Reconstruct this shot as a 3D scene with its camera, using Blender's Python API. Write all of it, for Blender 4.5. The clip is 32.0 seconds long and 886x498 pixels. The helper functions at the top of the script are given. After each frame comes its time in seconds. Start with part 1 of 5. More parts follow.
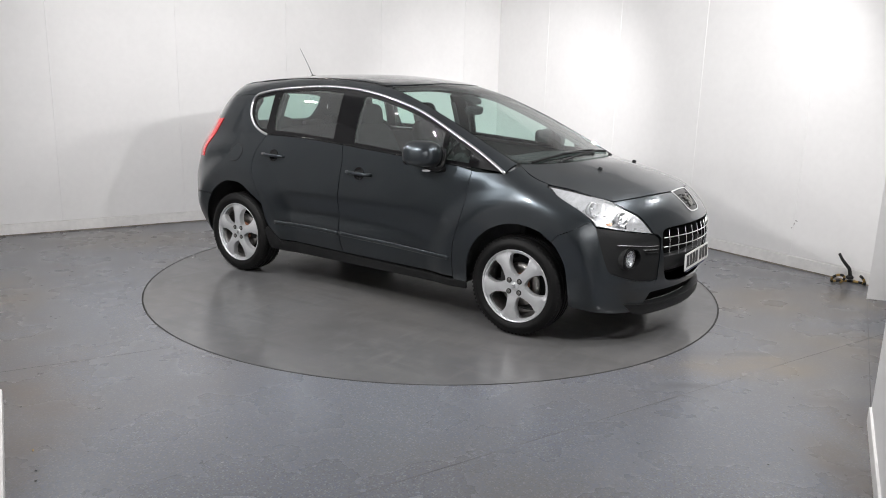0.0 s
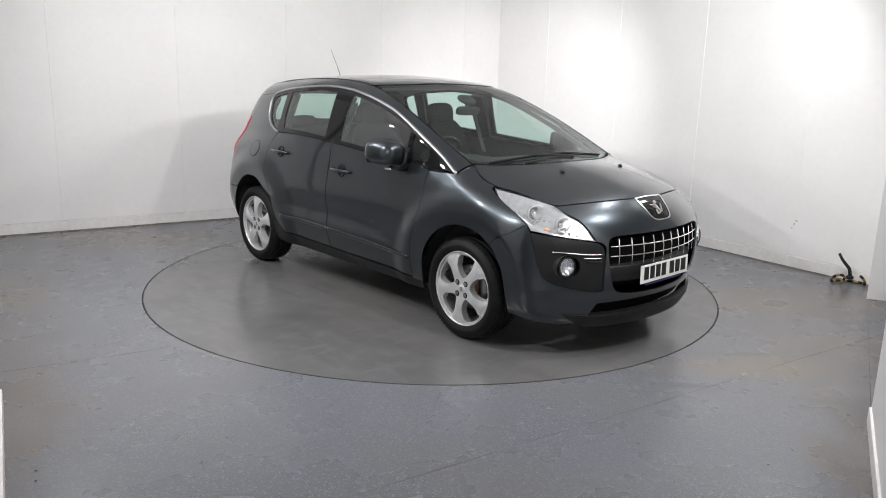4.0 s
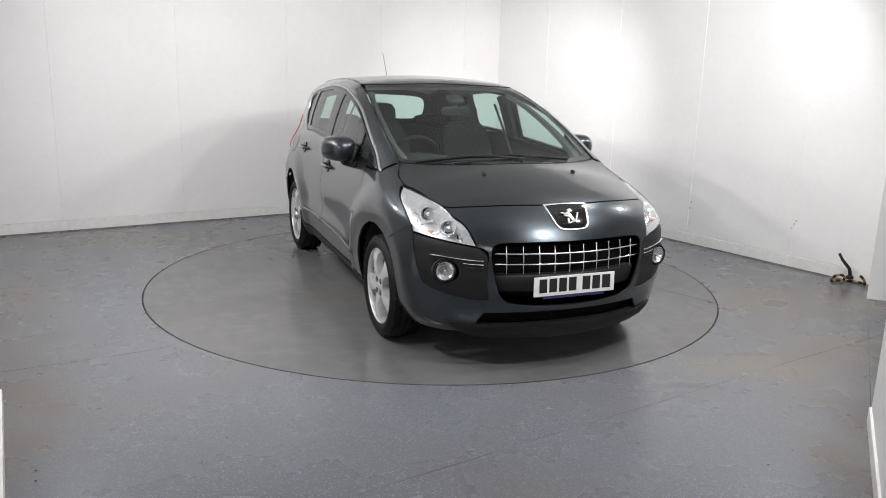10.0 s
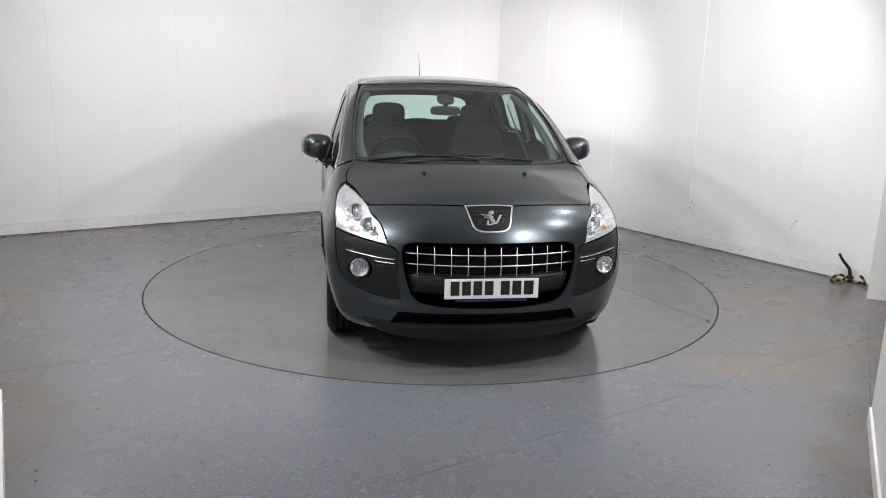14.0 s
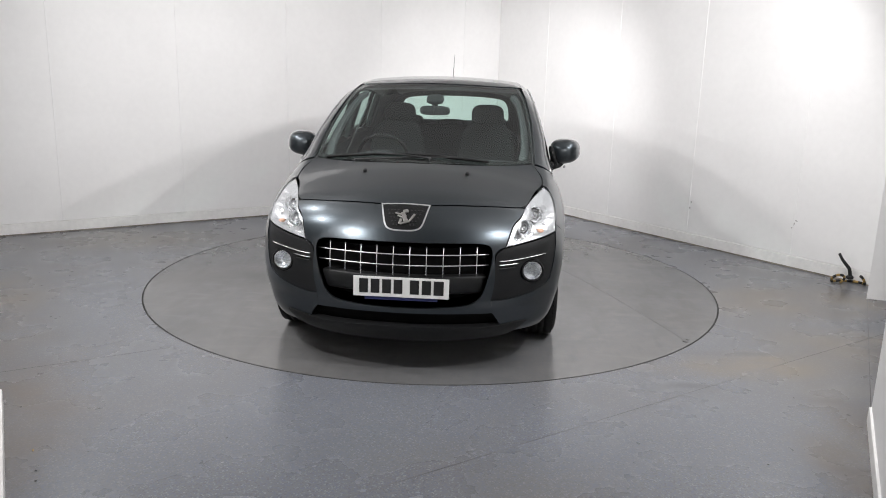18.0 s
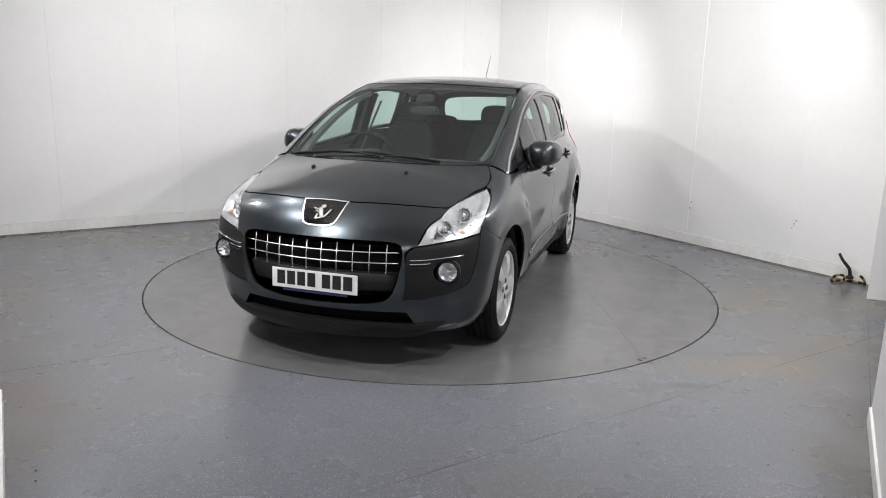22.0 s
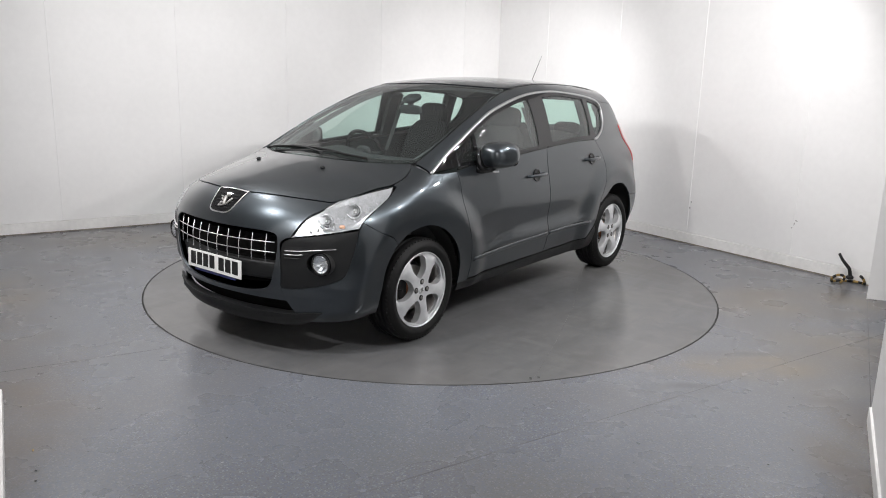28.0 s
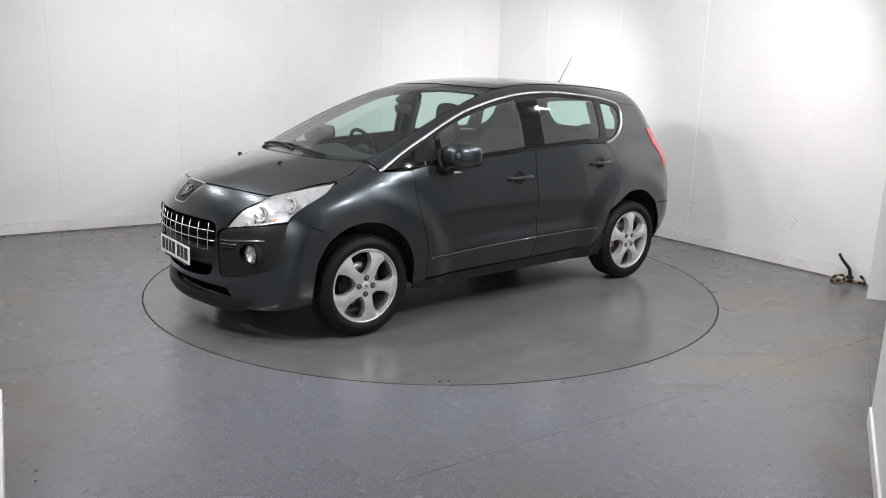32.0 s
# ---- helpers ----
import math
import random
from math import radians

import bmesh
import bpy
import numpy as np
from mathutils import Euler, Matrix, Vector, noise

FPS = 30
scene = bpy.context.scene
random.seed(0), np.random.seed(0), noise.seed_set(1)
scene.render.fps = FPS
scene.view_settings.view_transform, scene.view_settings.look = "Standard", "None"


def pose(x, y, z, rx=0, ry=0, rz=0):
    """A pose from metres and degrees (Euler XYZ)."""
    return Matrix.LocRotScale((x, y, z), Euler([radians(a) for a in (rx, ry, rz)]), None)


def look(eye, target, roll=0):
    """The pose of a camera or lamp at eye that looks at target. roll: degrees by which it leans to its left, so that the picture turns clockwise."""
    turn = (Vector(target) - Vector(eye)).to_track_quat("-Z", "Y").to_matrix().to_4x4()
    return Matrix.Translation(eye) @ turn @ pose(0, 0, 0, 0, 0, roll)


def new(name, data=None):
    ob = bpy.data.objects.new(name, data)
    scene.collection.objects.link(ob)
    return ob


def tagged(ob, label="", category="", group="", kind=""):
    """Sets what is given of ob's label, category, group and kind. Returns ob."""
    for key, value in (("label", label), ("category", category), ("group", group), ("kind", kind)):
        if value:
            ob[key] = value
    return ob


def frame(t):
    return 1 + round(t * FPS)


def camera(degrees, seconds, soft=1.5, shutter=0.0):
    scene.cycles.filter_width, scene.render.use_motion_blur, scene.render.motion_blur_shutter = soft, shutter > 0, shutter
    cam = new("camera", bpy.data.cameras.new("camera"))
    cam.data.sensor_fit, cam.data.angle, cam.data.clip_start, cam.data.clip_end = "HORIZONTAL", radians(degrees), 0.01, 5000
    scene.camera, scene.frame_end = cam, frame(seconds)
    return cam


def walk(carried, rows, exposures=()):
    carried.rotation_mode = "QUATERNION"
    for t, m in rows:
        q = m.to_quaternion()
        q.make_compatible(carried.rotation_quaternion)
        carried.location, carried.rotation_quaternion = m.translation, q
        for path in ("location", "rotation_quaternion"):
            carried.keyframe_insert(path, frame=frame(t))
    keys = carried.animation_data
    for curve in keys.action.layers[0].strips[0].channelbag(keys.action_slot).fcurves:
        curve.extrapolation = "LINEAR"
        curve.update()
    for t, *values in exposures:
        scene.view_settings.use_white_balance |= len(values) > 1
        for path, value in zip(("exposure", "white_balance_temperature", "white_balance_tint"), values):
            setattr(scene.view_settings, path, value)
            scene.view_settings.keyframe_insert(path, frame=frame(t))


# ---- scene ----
cam = camera(60.68, 32.0, soft=0.95)
EYE = Vector((0.0, -6.078, 1.637))
AIM = EYE + 6.0 * Vector((math.sin(radians(0.776)) * math.cos(radians(12.91)), math.cos(radians(0.776)) * math.cos(radians(12.91)), -math.sin(radians(12.91))))
walk(cam, [(0.0, look(EYE, AIM, 1.494)), (32.0, look(EYE, AIM, 1.494))])

# ---- light: studio lamps above and beside the camera, an added corner spot and rear fill, white walls all round ----
world = bpy.data.worlds.new("world")
world.use_nodes = True
world.node_tree.nodes["Background"].inputs["Color"].default_value = (0.9, 0.95, 1.0, 1)
world.node_tree.nodes["Background"].inputs["Strength"].default_value = 0.05
scene.world = world
scene.view_settings.exposure = -0.07


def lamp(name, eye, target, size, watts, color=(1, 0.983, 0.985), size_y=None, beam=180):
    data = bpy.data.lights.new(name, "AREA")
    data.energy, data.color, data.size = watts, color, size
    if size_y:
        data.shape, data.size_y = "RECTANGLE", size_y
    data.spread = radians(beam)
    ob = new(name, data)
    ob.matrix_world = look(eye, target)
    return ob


# three floods along each side before the car, one by each side wall, then two added lamps: a spot on the far corner and
# a fill on the rear wall
for s in (1, -1):
    lamp("flood_lamp", (1.75 * s, -3.05, 2.62), (0.0, 0.3, 0.5), 0.11, 45, size_y=0.05)
    lamp("flood_lamp", (2.20 * s, -1.95, 2.62), (0.0, 0.5, 0.5), 0.08, 29, size_y=0.06)
    lamp("flood_lamp", (2.10 * s, -1.10, 2.66), (0.0, 1.0, 0.5), 0.08, 22.5, size_y=0.06)
    lamp("flood_lamp", (3.00 * s, -0.35, 2.48), (0.2 * s, 1.4, 0.9), 0.20, 22 if s < 0 else 18, size_y=0.09)
# unseen spot, its place assumed, for the bright glow in the far corner
spot = bpy.data.lights.new("corner_spot", "SPOT")
spot.energy, spot.color, spot.spot_size, spot.spot_blend, spot.shadow_soft_size = 260, (1, 0.983, 0.985), radians(80), 1.0, 0.06
new("corner_spot", spot).matrix_world = look((0.75, 0.55, 2.92), (1.05, 3.80, 0.60))
# unseen fill added to brighten the rear wall that doors and glass reflect
lamp("rear_wall_fill", (0.0, -6.9, 2.60), (0.0, -8.0, 2.4), 2.0, 85, size_y=0.12)

# ---- materials ----
def material(name, color, rough=0.5, metal=0.0, coat=0.0, spec=0.5, grain=0.0, grain_size=60.0, stain=0.0, stain_size=2.0, bump=0.0, bump_size=80.0, per_piece=0.0, bump_depth=0.002):
    """A surface with fine grain, broad stains and relief, all in metres of its own space."""
    m = bpy.data.materials.new(name)
    m.use_nodes = True
    n, l = m.node_tree.nodes, m.node_tree.links
    b = n["Principled BSDF"]
    b.inputs["Roughness"].default_value, b.inputs["Metallic"].default_value = rough, metal
    b.inputs["Coat Weight"].default_value, b.inputs["Coat Roughness"].default_value = coat, 0.03
    b.inputs["Specular IOR Level"].default_value = spec
    b.inputs["Base Color"].default_value = (*color, 1)
    co = n.new("ShaderNodeTexCoord")

    def noise_at(size, detail=3.0):
        t = n.new("ShaderNodeTexNoise")
        t.inputs["Scale"].default_value, t.inputs["Detail"].default_value = size, detail
        l.new(co.outputs["Object"], t.inputs["Vector"])
        return t.outputs["Fac"]
    value = None
    for amount, size in ((grain, grain_size), (stain, stain_size)):
        if not amount:
            continue
        r = n.new("ShaderNodeMapRange")
        r.inputs["From Min"].default_value, r.inputs["From Max"].default_value = 0.3, 0.7
        r.inputs["To Min"].default_value, r.inputs["To Max"].default_value = 1 - amount, 1 + amount
        l.new(noise_at(size), r.inputs["Value"])
        if value is None:
            value = r.outputs["Result"]
        else:
            x = n.new("ShaderNodeMath")
            x.operation = "MULTIPLY"
            l.new(value, x.inputs[0]), l.new(r.outputs["Result"], x.inputs[1])
            value = x.outputs[0]
    if per_piece:
        info = n.new("ShaderNodeObjectInfo")
        r = n.new("ShaderNodeMapRange")
        r.inputs["To Min"].default_value, r.inputs["To Max"].default_value = 1 - per_piece, 1 + per_piece
        l.new(info.outputs["Random"], r.inputs["Value"])
        if value is None:
            value = r.outputs["Result"]
        else:
            x = n.new("ShaderNodeMath")
            x.operation = "MULTIPLY"
            l.new(value, x.inputs[0]), l.new(r.outputs["Result"], x.inputs[1])
            value = x.outputs[0]
    if value is not None:
        v = n.new("ShaderNodeVectorMath")
        v.operation = "SCALE"
        v.inputs[0].default_value = color
        l.new(value, v.inputs["Scale"]), l.new(v.outputs["Vector"], b.inputs["Base Color"])
    if bump:
        h = n.new("ShaderNodeBump")
        h.inputs["Strength"].default_value, h.inputs["Distance"].default_value = bump, bump_depth
        l.new(noise_at(bump_size), h.inputs["Height"]), l.new(h.outputs["Normal"], b.inputs["Normal"])
    return m


def glass(name, tint, gloss=1.0, rough=0.01, haze=0.0):
    m = bpy.data.materials.new(name)
    m.use_nodes = True
    n, l = m.node_tree.nodes, m.node_tree.links
    n.remove(n["Principled BSDF"])
    clear, shine, mix, face, power, scale = (n.new("ShaderNode" + k) for k in ("BsdfTransparent", "BsdfGlossy", "MixShader", "LayerWeight", "Math", "Math"))
    clear.inputs["Color"].default_value = (*tint, 1)
    shine.inputs["Roughness"].default_value = rough
    shine.inputs["Color"].default_value = (gloss, gloss, gloss, 1)
    face.inputs["Blend"].default_value = 0.5
    power.operation, power.inputs[1].default_value = "POWER", 5.0
    scale.operation, scale.inputs[1].default_value, scale.inputs[2].default_value = "MULTIPLY_ADD", 0.62, 0.05
    l.new(face.outputs["Facing"], power.inputs[0]), l.new(power.outputs[0], scale.inputs[0])
    l.new(scale.outputs[0], mix.inputs[0]), l.new(clear.outputs[0], mix.inputs[1]), l.new(shine.outputs[0], mix.inputs[2])
    # a pale diffuse share stands in for reflected light veiling the panes
    veil, both_of = n.new("ShaderNodeBsdfDiffuse"), n.new("ShaderNodeMixShader")
    veil.inputs["Color"].default_value = (0.72, 0.74, 0.74, 1)
    both_of.inputs[0].default_value = haze
    l.new(mix.outputs[0], both_of.inputs[1]), l.new(veil.outputs[0], both_of.inputs[2])
    l.new(both_of.outputs[0], n["Material Output"].inputs["Surface"])
    return m


PAINT = material("dark_grey_metallic_paint", (0.046, 0.055, 0.062), 0.275, 0.88, coat=1.0, grain=0.10, grain_size=900, stain=0.03, stain_size=3)
PLASTIC = material("black_grained_plastic", (0.011, 0.0115, 0.012), 0.48, spec=0.32, grain=0.15, grain_size=300, stain=0.10, stain_size=8, bump=0.15, bump_size=500)
GLOSS_BLACK = material("gloss_black_trim", (0.006, 0.006, 0.0065), 0.05, spec=0.45, stain=0.1, stain_size=9)
RUBBER = material("black_rubber", (0.006, 0.006, 0.006), 0.60, spec=0.22, grain=0.2, grain_size=150, stain=0.15, stain_size=12, bump=0.2, bump_size=200)
DARK = material("dark_underside", (0.012, 0.012, 0.012), 0.8, stain=0.2, stain_size=6, bump=0.2)
CHROME = material("polished_chrome", (0.86, 0.865, 0.87), 0.20, 1.0, stain=0.05, stain_size=30)
ALLOY = material("silver_painted_alloy", (0.65, 0.66, 0.67), 0.30, 0.55, coat=0.5, grain=0.05, grain_size=600, stain=0.05, stain_size=14)
EMBLEM = material("satin_chrome_emblem", (0.52, 0.525, 0.53), 0.30, 1.0, stain=0.1, stain_size=40)
STEEL = material("brake_disc_steel", (0.26, 0.25, 0.24), 0.38, 0.9, stain=0.25, stain_size=20, grain=0.1)
RUST = material("rusty_hub", (0.22, 0.09, 0.05), 0.8, stain=0.3, stain_size=30)
REFLECTOR = material("lamp_reflector", (0.64, 0.65, 0.66), 0.24, 0.6, stain=0.15, stain_size=45, bump=0.6, bump_size=70, bump_depth=0.004)
TAIL_RED = material("red_tail_lamp", (0.55, 0.015, 0.02), 0.12, coat=1.0, stain=0.1, stain_size=20)
AMBER = material("amber_bulb", (0.75, 0.42, 0.28), 0.25, coat=0.6, stain=0.1, stain_size=20)
FABRIC = material("charcoal_seat_fabric", (0.015, 0.0155, 0.016), 0.9, spec=0.15, grain=0.12, grain_size=22, stain=0.12, stain_size=6)
TRIM = material("dark_cabin_plastic", (0.026, 0.0275, 0.029), 0.62, spec=0.3, grain=0.08, grain_size=28, stain=0.1, stain_size=5)
POST_GREY = material("grey_pillar_lining", (0.085, 0.088, 0.09), 0.85, spec=0.2, grain=0.04, grain_size=30, stain=0.05, stain_size=4)
# near-black that puts the shade of the front openings into the colour
GRILLE_SHADE = material("black_grille_shade", (0.003, 0.003, 0.003), 0.9, spec=0.1, stain=0.2, stain_size=10)
LINING = material("grey_headlining", (0.20, 0.205, 0.21), 0.9, spec=0.2, grain=0.03, grain_size=30, stain=0.05, stain_size=4)
PLATE_WHITE = material("white_plate", (0.80, 0.80, 0.78), 0.32, stain=0.04, stain_size=20)
PLATE_BLACK = material("black_plate_bar", (0.01, 0.01, 0.01), 0.4, stain=0.1, stain_size=20)
PLATE_BLUE = material("blue_plate_strip", (0.02, 0.025, 0.11), 0.4, stain=0.1, stain_size=20)
WIND_GLASS = glass("windscreen_glass", (0.80, 0.90, 0.87), haze=0.010)
TINT_GLASS = glass("green_tinted_glass", (0.70, 0.86, 0.80), 0.9, 0.012, haze=0.055)
DARK_GLASS = glass("dark_tinted_glass", (0.62, 0.72, 0.68), 0.4, haze=0.02)
CLEAR = glass("clear_lens", (0.94, 0.95, 0.96))
MIRROR = material("mirror_glass", (0.85, 0.86, 0.87), 0.02, 1.0)
WALL = material("white_wall_panel", (0.83, 0.825, 0.82), 0.42, stain=0.025, stain_size=1.3, grain=0.012, grain_size=18, bump=0.05, bump_size=30, per_piece=0.012)
BOARD = material("white_skirting", (0.80, 0.79, 0.775), 0.5, stain=0.05, stain_size=4, grain=0.04, grain_size=25)
CEIL = material("pale_ceiling", (0.60, 0.60, 0.60), 0.8, stain=0.03, stain_size=1.0, grain=0.02, grain_size=30)
ROPE_YELLOW = material("faded_yellow_cord", (0.36, 0.24, 0.08), 0.8, grain=0.2, grain_size=200, stain=0.2, stain_size=30)
ROPE_BLACK = material("black_cord", (0.02, 0.02, 0.02), 0.8, grain=0.2, grain_size=200, stain=0.2, stain_size=30)
SCUFF = material("grey_scuff", (0.30, 0.29, 0.28), 0.7, stain=0.3, stain_size=30)


def floor_material(name, base, tan, speck, rough, patches=()):
    """Flecked vinyl sheet: blue and pale chips, broad worn patches, tan dirt."""
    m = bpy.data.materials.new(name)
    m.use_nodes = True
    n, l = m.node_tree.nodes, m.node_tree.links
    b = n["Principled BSDF"]
    co = n.new("ShaderNodeTexCoord")

    def noise_at(size, detail=2.0, squash=None):
        t = n.new("ShaderNodeTexNoise")
        t.inputs["Scale"].default_value, t.inputs["Detail"].default_value = size, detail
        if squash:
            w = n.new("ShaderNodeVectorMath")
            w.operation, w.inputs[1].default_value = "MULTIPLY", squash
            l.new(co.outputs["Object"], w.inputs[0]), l.new(w.outputs[0], t.inputs["Vector"])
        else:
            l.new(co.outputs["Object"], t.inputs["Vector"])
        return t.outputs["Fac"]

    def ramp(fac, lo, hi):
        r = n.new("ShaderNodeMapRange")
        r.inputs["From Min"].default_value, r.inputs["From Max"].default_value = lo, hi
        l.new(fac, r.inputs["Value"])
        return r.outputs["Result"]

    def over(a, c, fac):
        x = n.new("ShaderNodeMix")
        x.data_type = "RGBA"
        l.new(fac, x.inputs[0])
        if isinstance(a, tuple):
            x.inputs[6].default_value = (*a, 1)
        else:
            l.new(a, x.inputs[6])
        x.inputs[7].default_value = (*c, 1)
        return x.outputs[2]
    cells = n.new("ShaderNodeTexVoronoi")
    cells.inputs["Scale"].default_value = 150.0
    l.new(co.outputs["Object"], cells.inputs["Vector"])
    pick = n.new("ShaderNodeSeparateColor")
    l.new(cells.outputs["Color"], pick.inputs["Color"])
    mottle = 0.92 if speck else 0.80
    col = over(base, tuple(c * mottle for c in base), ramp(noise_at(1.1 if speck else 1.7, 4), 0.36, 0.70))
    if not speck:
        col = over(col, tuple(c * 1.09 for c in base), ramp(noise_at(7.0, 8), 0.46, 0.78))
        col = over(col, tuple(c * 0.86 for c in base), ramp(noise_at(16.0, 6), 0.56, 0.82))
        col = over(col, tuple(c * 0.74 for c in base), ramp(noise_at(3.2, 7, (0.5, 2.2, 1.0)), 0.54, 0.80))
        col = over(col, tuple(c * 1.16 for c in base), ramp(noise_at(4.5, 7, (2.4, 0.5, 1.0)), 0.58, 0.84))
    col = over(col, (base[0] * 0.80, base[1] * 0.88, base[2] * 1.08), ramp(pick.outputs[0], 0.35, 1.0) if speck else ramp(noise_at(300), 0.60, 0.66))
    if speck:
        col = over(col, tuple(min(1, c * 1.48) for c in base), ramp(pick.outputs[1], 0.82, 1.0))
        col = over(col, tuple(c * 0.74 for c in base), ramp(pick.outputs[2], 0.80, 1.0))
    dirt = n.new("ShaderNodeMath")
    dirt.operation = "MULTIPLY"
    l.new(ramp(noise_at(0.55, 3), 0.42, 0.80), dirt.inputs[0])
    dirt.inputs[1].default_value = 0.40
    col = over(col, tan, dirt.outputs[0])
    # dirt where people and tyres cross the floor; darker and paler grey patches on the turntable
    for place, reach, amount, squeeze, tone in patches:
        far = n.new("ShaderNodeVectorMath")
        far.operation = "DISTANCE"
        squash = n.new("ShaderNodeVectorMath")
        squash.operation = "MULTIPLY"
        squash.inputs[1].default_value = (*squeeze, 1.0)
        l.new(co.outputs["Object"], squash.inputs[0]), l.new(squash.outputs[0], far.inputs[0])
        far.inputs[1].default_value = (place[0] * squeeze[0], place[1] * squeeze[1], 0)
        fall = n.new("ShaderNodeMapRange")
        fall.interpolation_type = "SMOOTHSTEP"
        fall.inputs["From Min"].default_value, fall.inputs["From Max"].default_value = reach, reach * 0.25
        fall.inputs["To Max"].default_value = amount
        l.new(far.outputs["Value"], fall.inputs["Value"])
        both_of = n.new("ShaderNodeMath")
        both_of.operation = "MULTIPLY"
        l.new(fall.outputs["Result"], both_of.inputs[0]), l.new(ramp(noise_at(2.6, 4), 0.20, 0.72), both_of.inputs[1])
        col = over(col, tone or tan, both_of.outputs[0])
    l.new(col, b.inputs["Base Color"])
    r = n.new("ShaderNodeMapRange")
    r.inputs["To Min"].default_value, r.inputs["To Max"].default_value = rough - 0.06, rough + 0.12
    l.new(noise_at(2.3, 6), r.inputs["Value"]), l.new(r.outputs["Result"], b.inputs["Roughness"])
    return m


FLOOR = floor_material("flecked_grey_blue_vinyl", (0.163, 0.168, 0.179), (0.200, 0.170, 0.132), True, 0.25,
                       [((1.95, -1.85), 0.55, 0.95, (0.55, 1.7), None), ((2.75, -1.45), 0.6, 0.8, (0.8, 1.3), None), ((2.9, -0.5), 0.8, 0.7, (0.6, 1.3), None), ((-3.6, -0.9), 0.7, 0.8, (0.6, 1.3), None), ((2.6, -2.9), 0.7, 0.6, (0.6, 1.3), None), ((-2.9, 1.2), 0.8, 0.6, (0.6, 1.3), None),
                        ((1.85, -1.66), 0.30, 0.75, (0.8, 5.0), (0.075, 0.075, 0.08)), ((1.44, -2.18), 0.20, 0.7, (0.9, 4.0), (0.08, 0.08, 0.085)), ((-2.16, -2.50), 0.62, 0.75, (1.5, 0.7), (0.150, 0.126, 0.106)), ((-1.84, -3.10), 0.62, 0.75, (1.5, 0.7), (0.150, 0.126, 0.106)), ((-2.62, -1.75), 0.62, 0.7, (1.4, 0.6), (0.160, 0.136, 0.114)), ((-3.15, -0.75), 0.75, 0.65, (1.2, 0.6), (0.165, 0.142, 0.120)),
                        ((2.16, -2.58), 0.42, 0.75, (1.8, 0.7), (0.125, 0.102, 0.082)), ((1.84, -3.10), 0.40, 0.7, (1.8, 0.7), (0.130, 0.108, 0.088)), ((2.35, -2.2), 0.35, 0.5, (0.7, 2.0), (0.22, 0.21, 0.20))])
TURN = floor_material("worn_grey_turntable", (0.140, 0.141, 0.143), (0.178, 0.160, 0.138), False, 0.18,
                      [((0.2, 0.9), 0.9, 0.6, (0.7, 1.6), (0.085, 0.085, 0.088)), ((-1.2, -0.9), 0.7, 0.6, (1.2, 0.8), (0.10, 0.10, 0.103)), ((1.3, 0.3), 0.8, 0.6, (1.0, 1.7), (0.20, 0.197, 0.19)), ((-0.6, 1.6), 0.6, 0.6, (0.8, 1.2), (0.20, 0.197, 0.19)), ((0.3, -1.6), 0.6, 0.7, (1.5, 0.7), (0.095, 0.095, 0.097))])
GRIME = material("brown_floor_grime", (0.22, 0.19, 0.16), 0.8, stain=0.35, stain_size=7)
GROOVE = material("dark_groove", (0.015, 0.014, 0.013), 0.7, stain=0.3, stain_size=5)
GREY_WALL = material("pale_rear_wall", (0.74, 0.74, 0.735), 0.7, stain=0.05, stain_size=1.5, grain=0.02, grain_size=20)
SEAM = material("dirty_floor_joint", (0.148, 0.145, 0.146), 0.26, stain=0.3, stain_size=4)


# ---- mesh helpers ----
def mesh_object(name, bm, mat, parent=None, label="", smooth_it=False):
    me = bpy.data.meshes.new(name)
    bm.normal_update()
    bm.to_mesh(me)
    bm.free()
    if smooth_it:
        me.polygons.foreach_set("use_smooth", [True] * len(me.polygons))
    me.materials.append(mat)
    ob = new(name, me)
    ob.parent = parent
    return tagged(ob, label=label)


def part(name, bm, mat, parent, label="", smooth_it=False):
    return mesh_object(name, bm, mat, parent, label, smooth_it)


def empty(name, label, category, m=None, group="", kind=""):
    ob = new(name)
    if m is not None:
        ob.matrix_basis = m
    return tagged(ob, label, category, group, kind)


def add_box(bm, size, m=Matrix(), bevel=0.0, segments=2):
    made = bmesh.ops.create_cube(bm, size=1.0, matrix=m @ Matrix.Diagonal((*size, 1)))["verts"]
    if bevel:
        edges = list({e for v in made for e in v.link_edges})
        bmesh.ops.bevel(bm, geom=edges, offset=bevel, segments=segments, affect="EDGES", profile=0.6)
    return bm


def box(size, m=Matrix(), bevel=0.0, segments=2):
    return add_box(bmesh.new(), size, m, bevel, segments)


def cushion(size, m=Matrix(), power=4.0, cuts=10):
    """A soft rounded block (superellipsoid)."""
    bm = bmesh.new()
    bmesh.ops.create_cube(bm, size=2.0)
    bmesh.ops.subdivide_edges(bm, edges=bm.edges[:], cuts=cuts, use_grid_fill=True)
    for v in bm.verts:
        n = sum(abs(c) ** power for c in v.co) ** (1 / power)
        v.co = Vector([c / n * s / 2 for c, s in zip(v.co, size)])
    bmesh.ops.transform(bm, matrix=m, verts=bm.verts)
    return bm


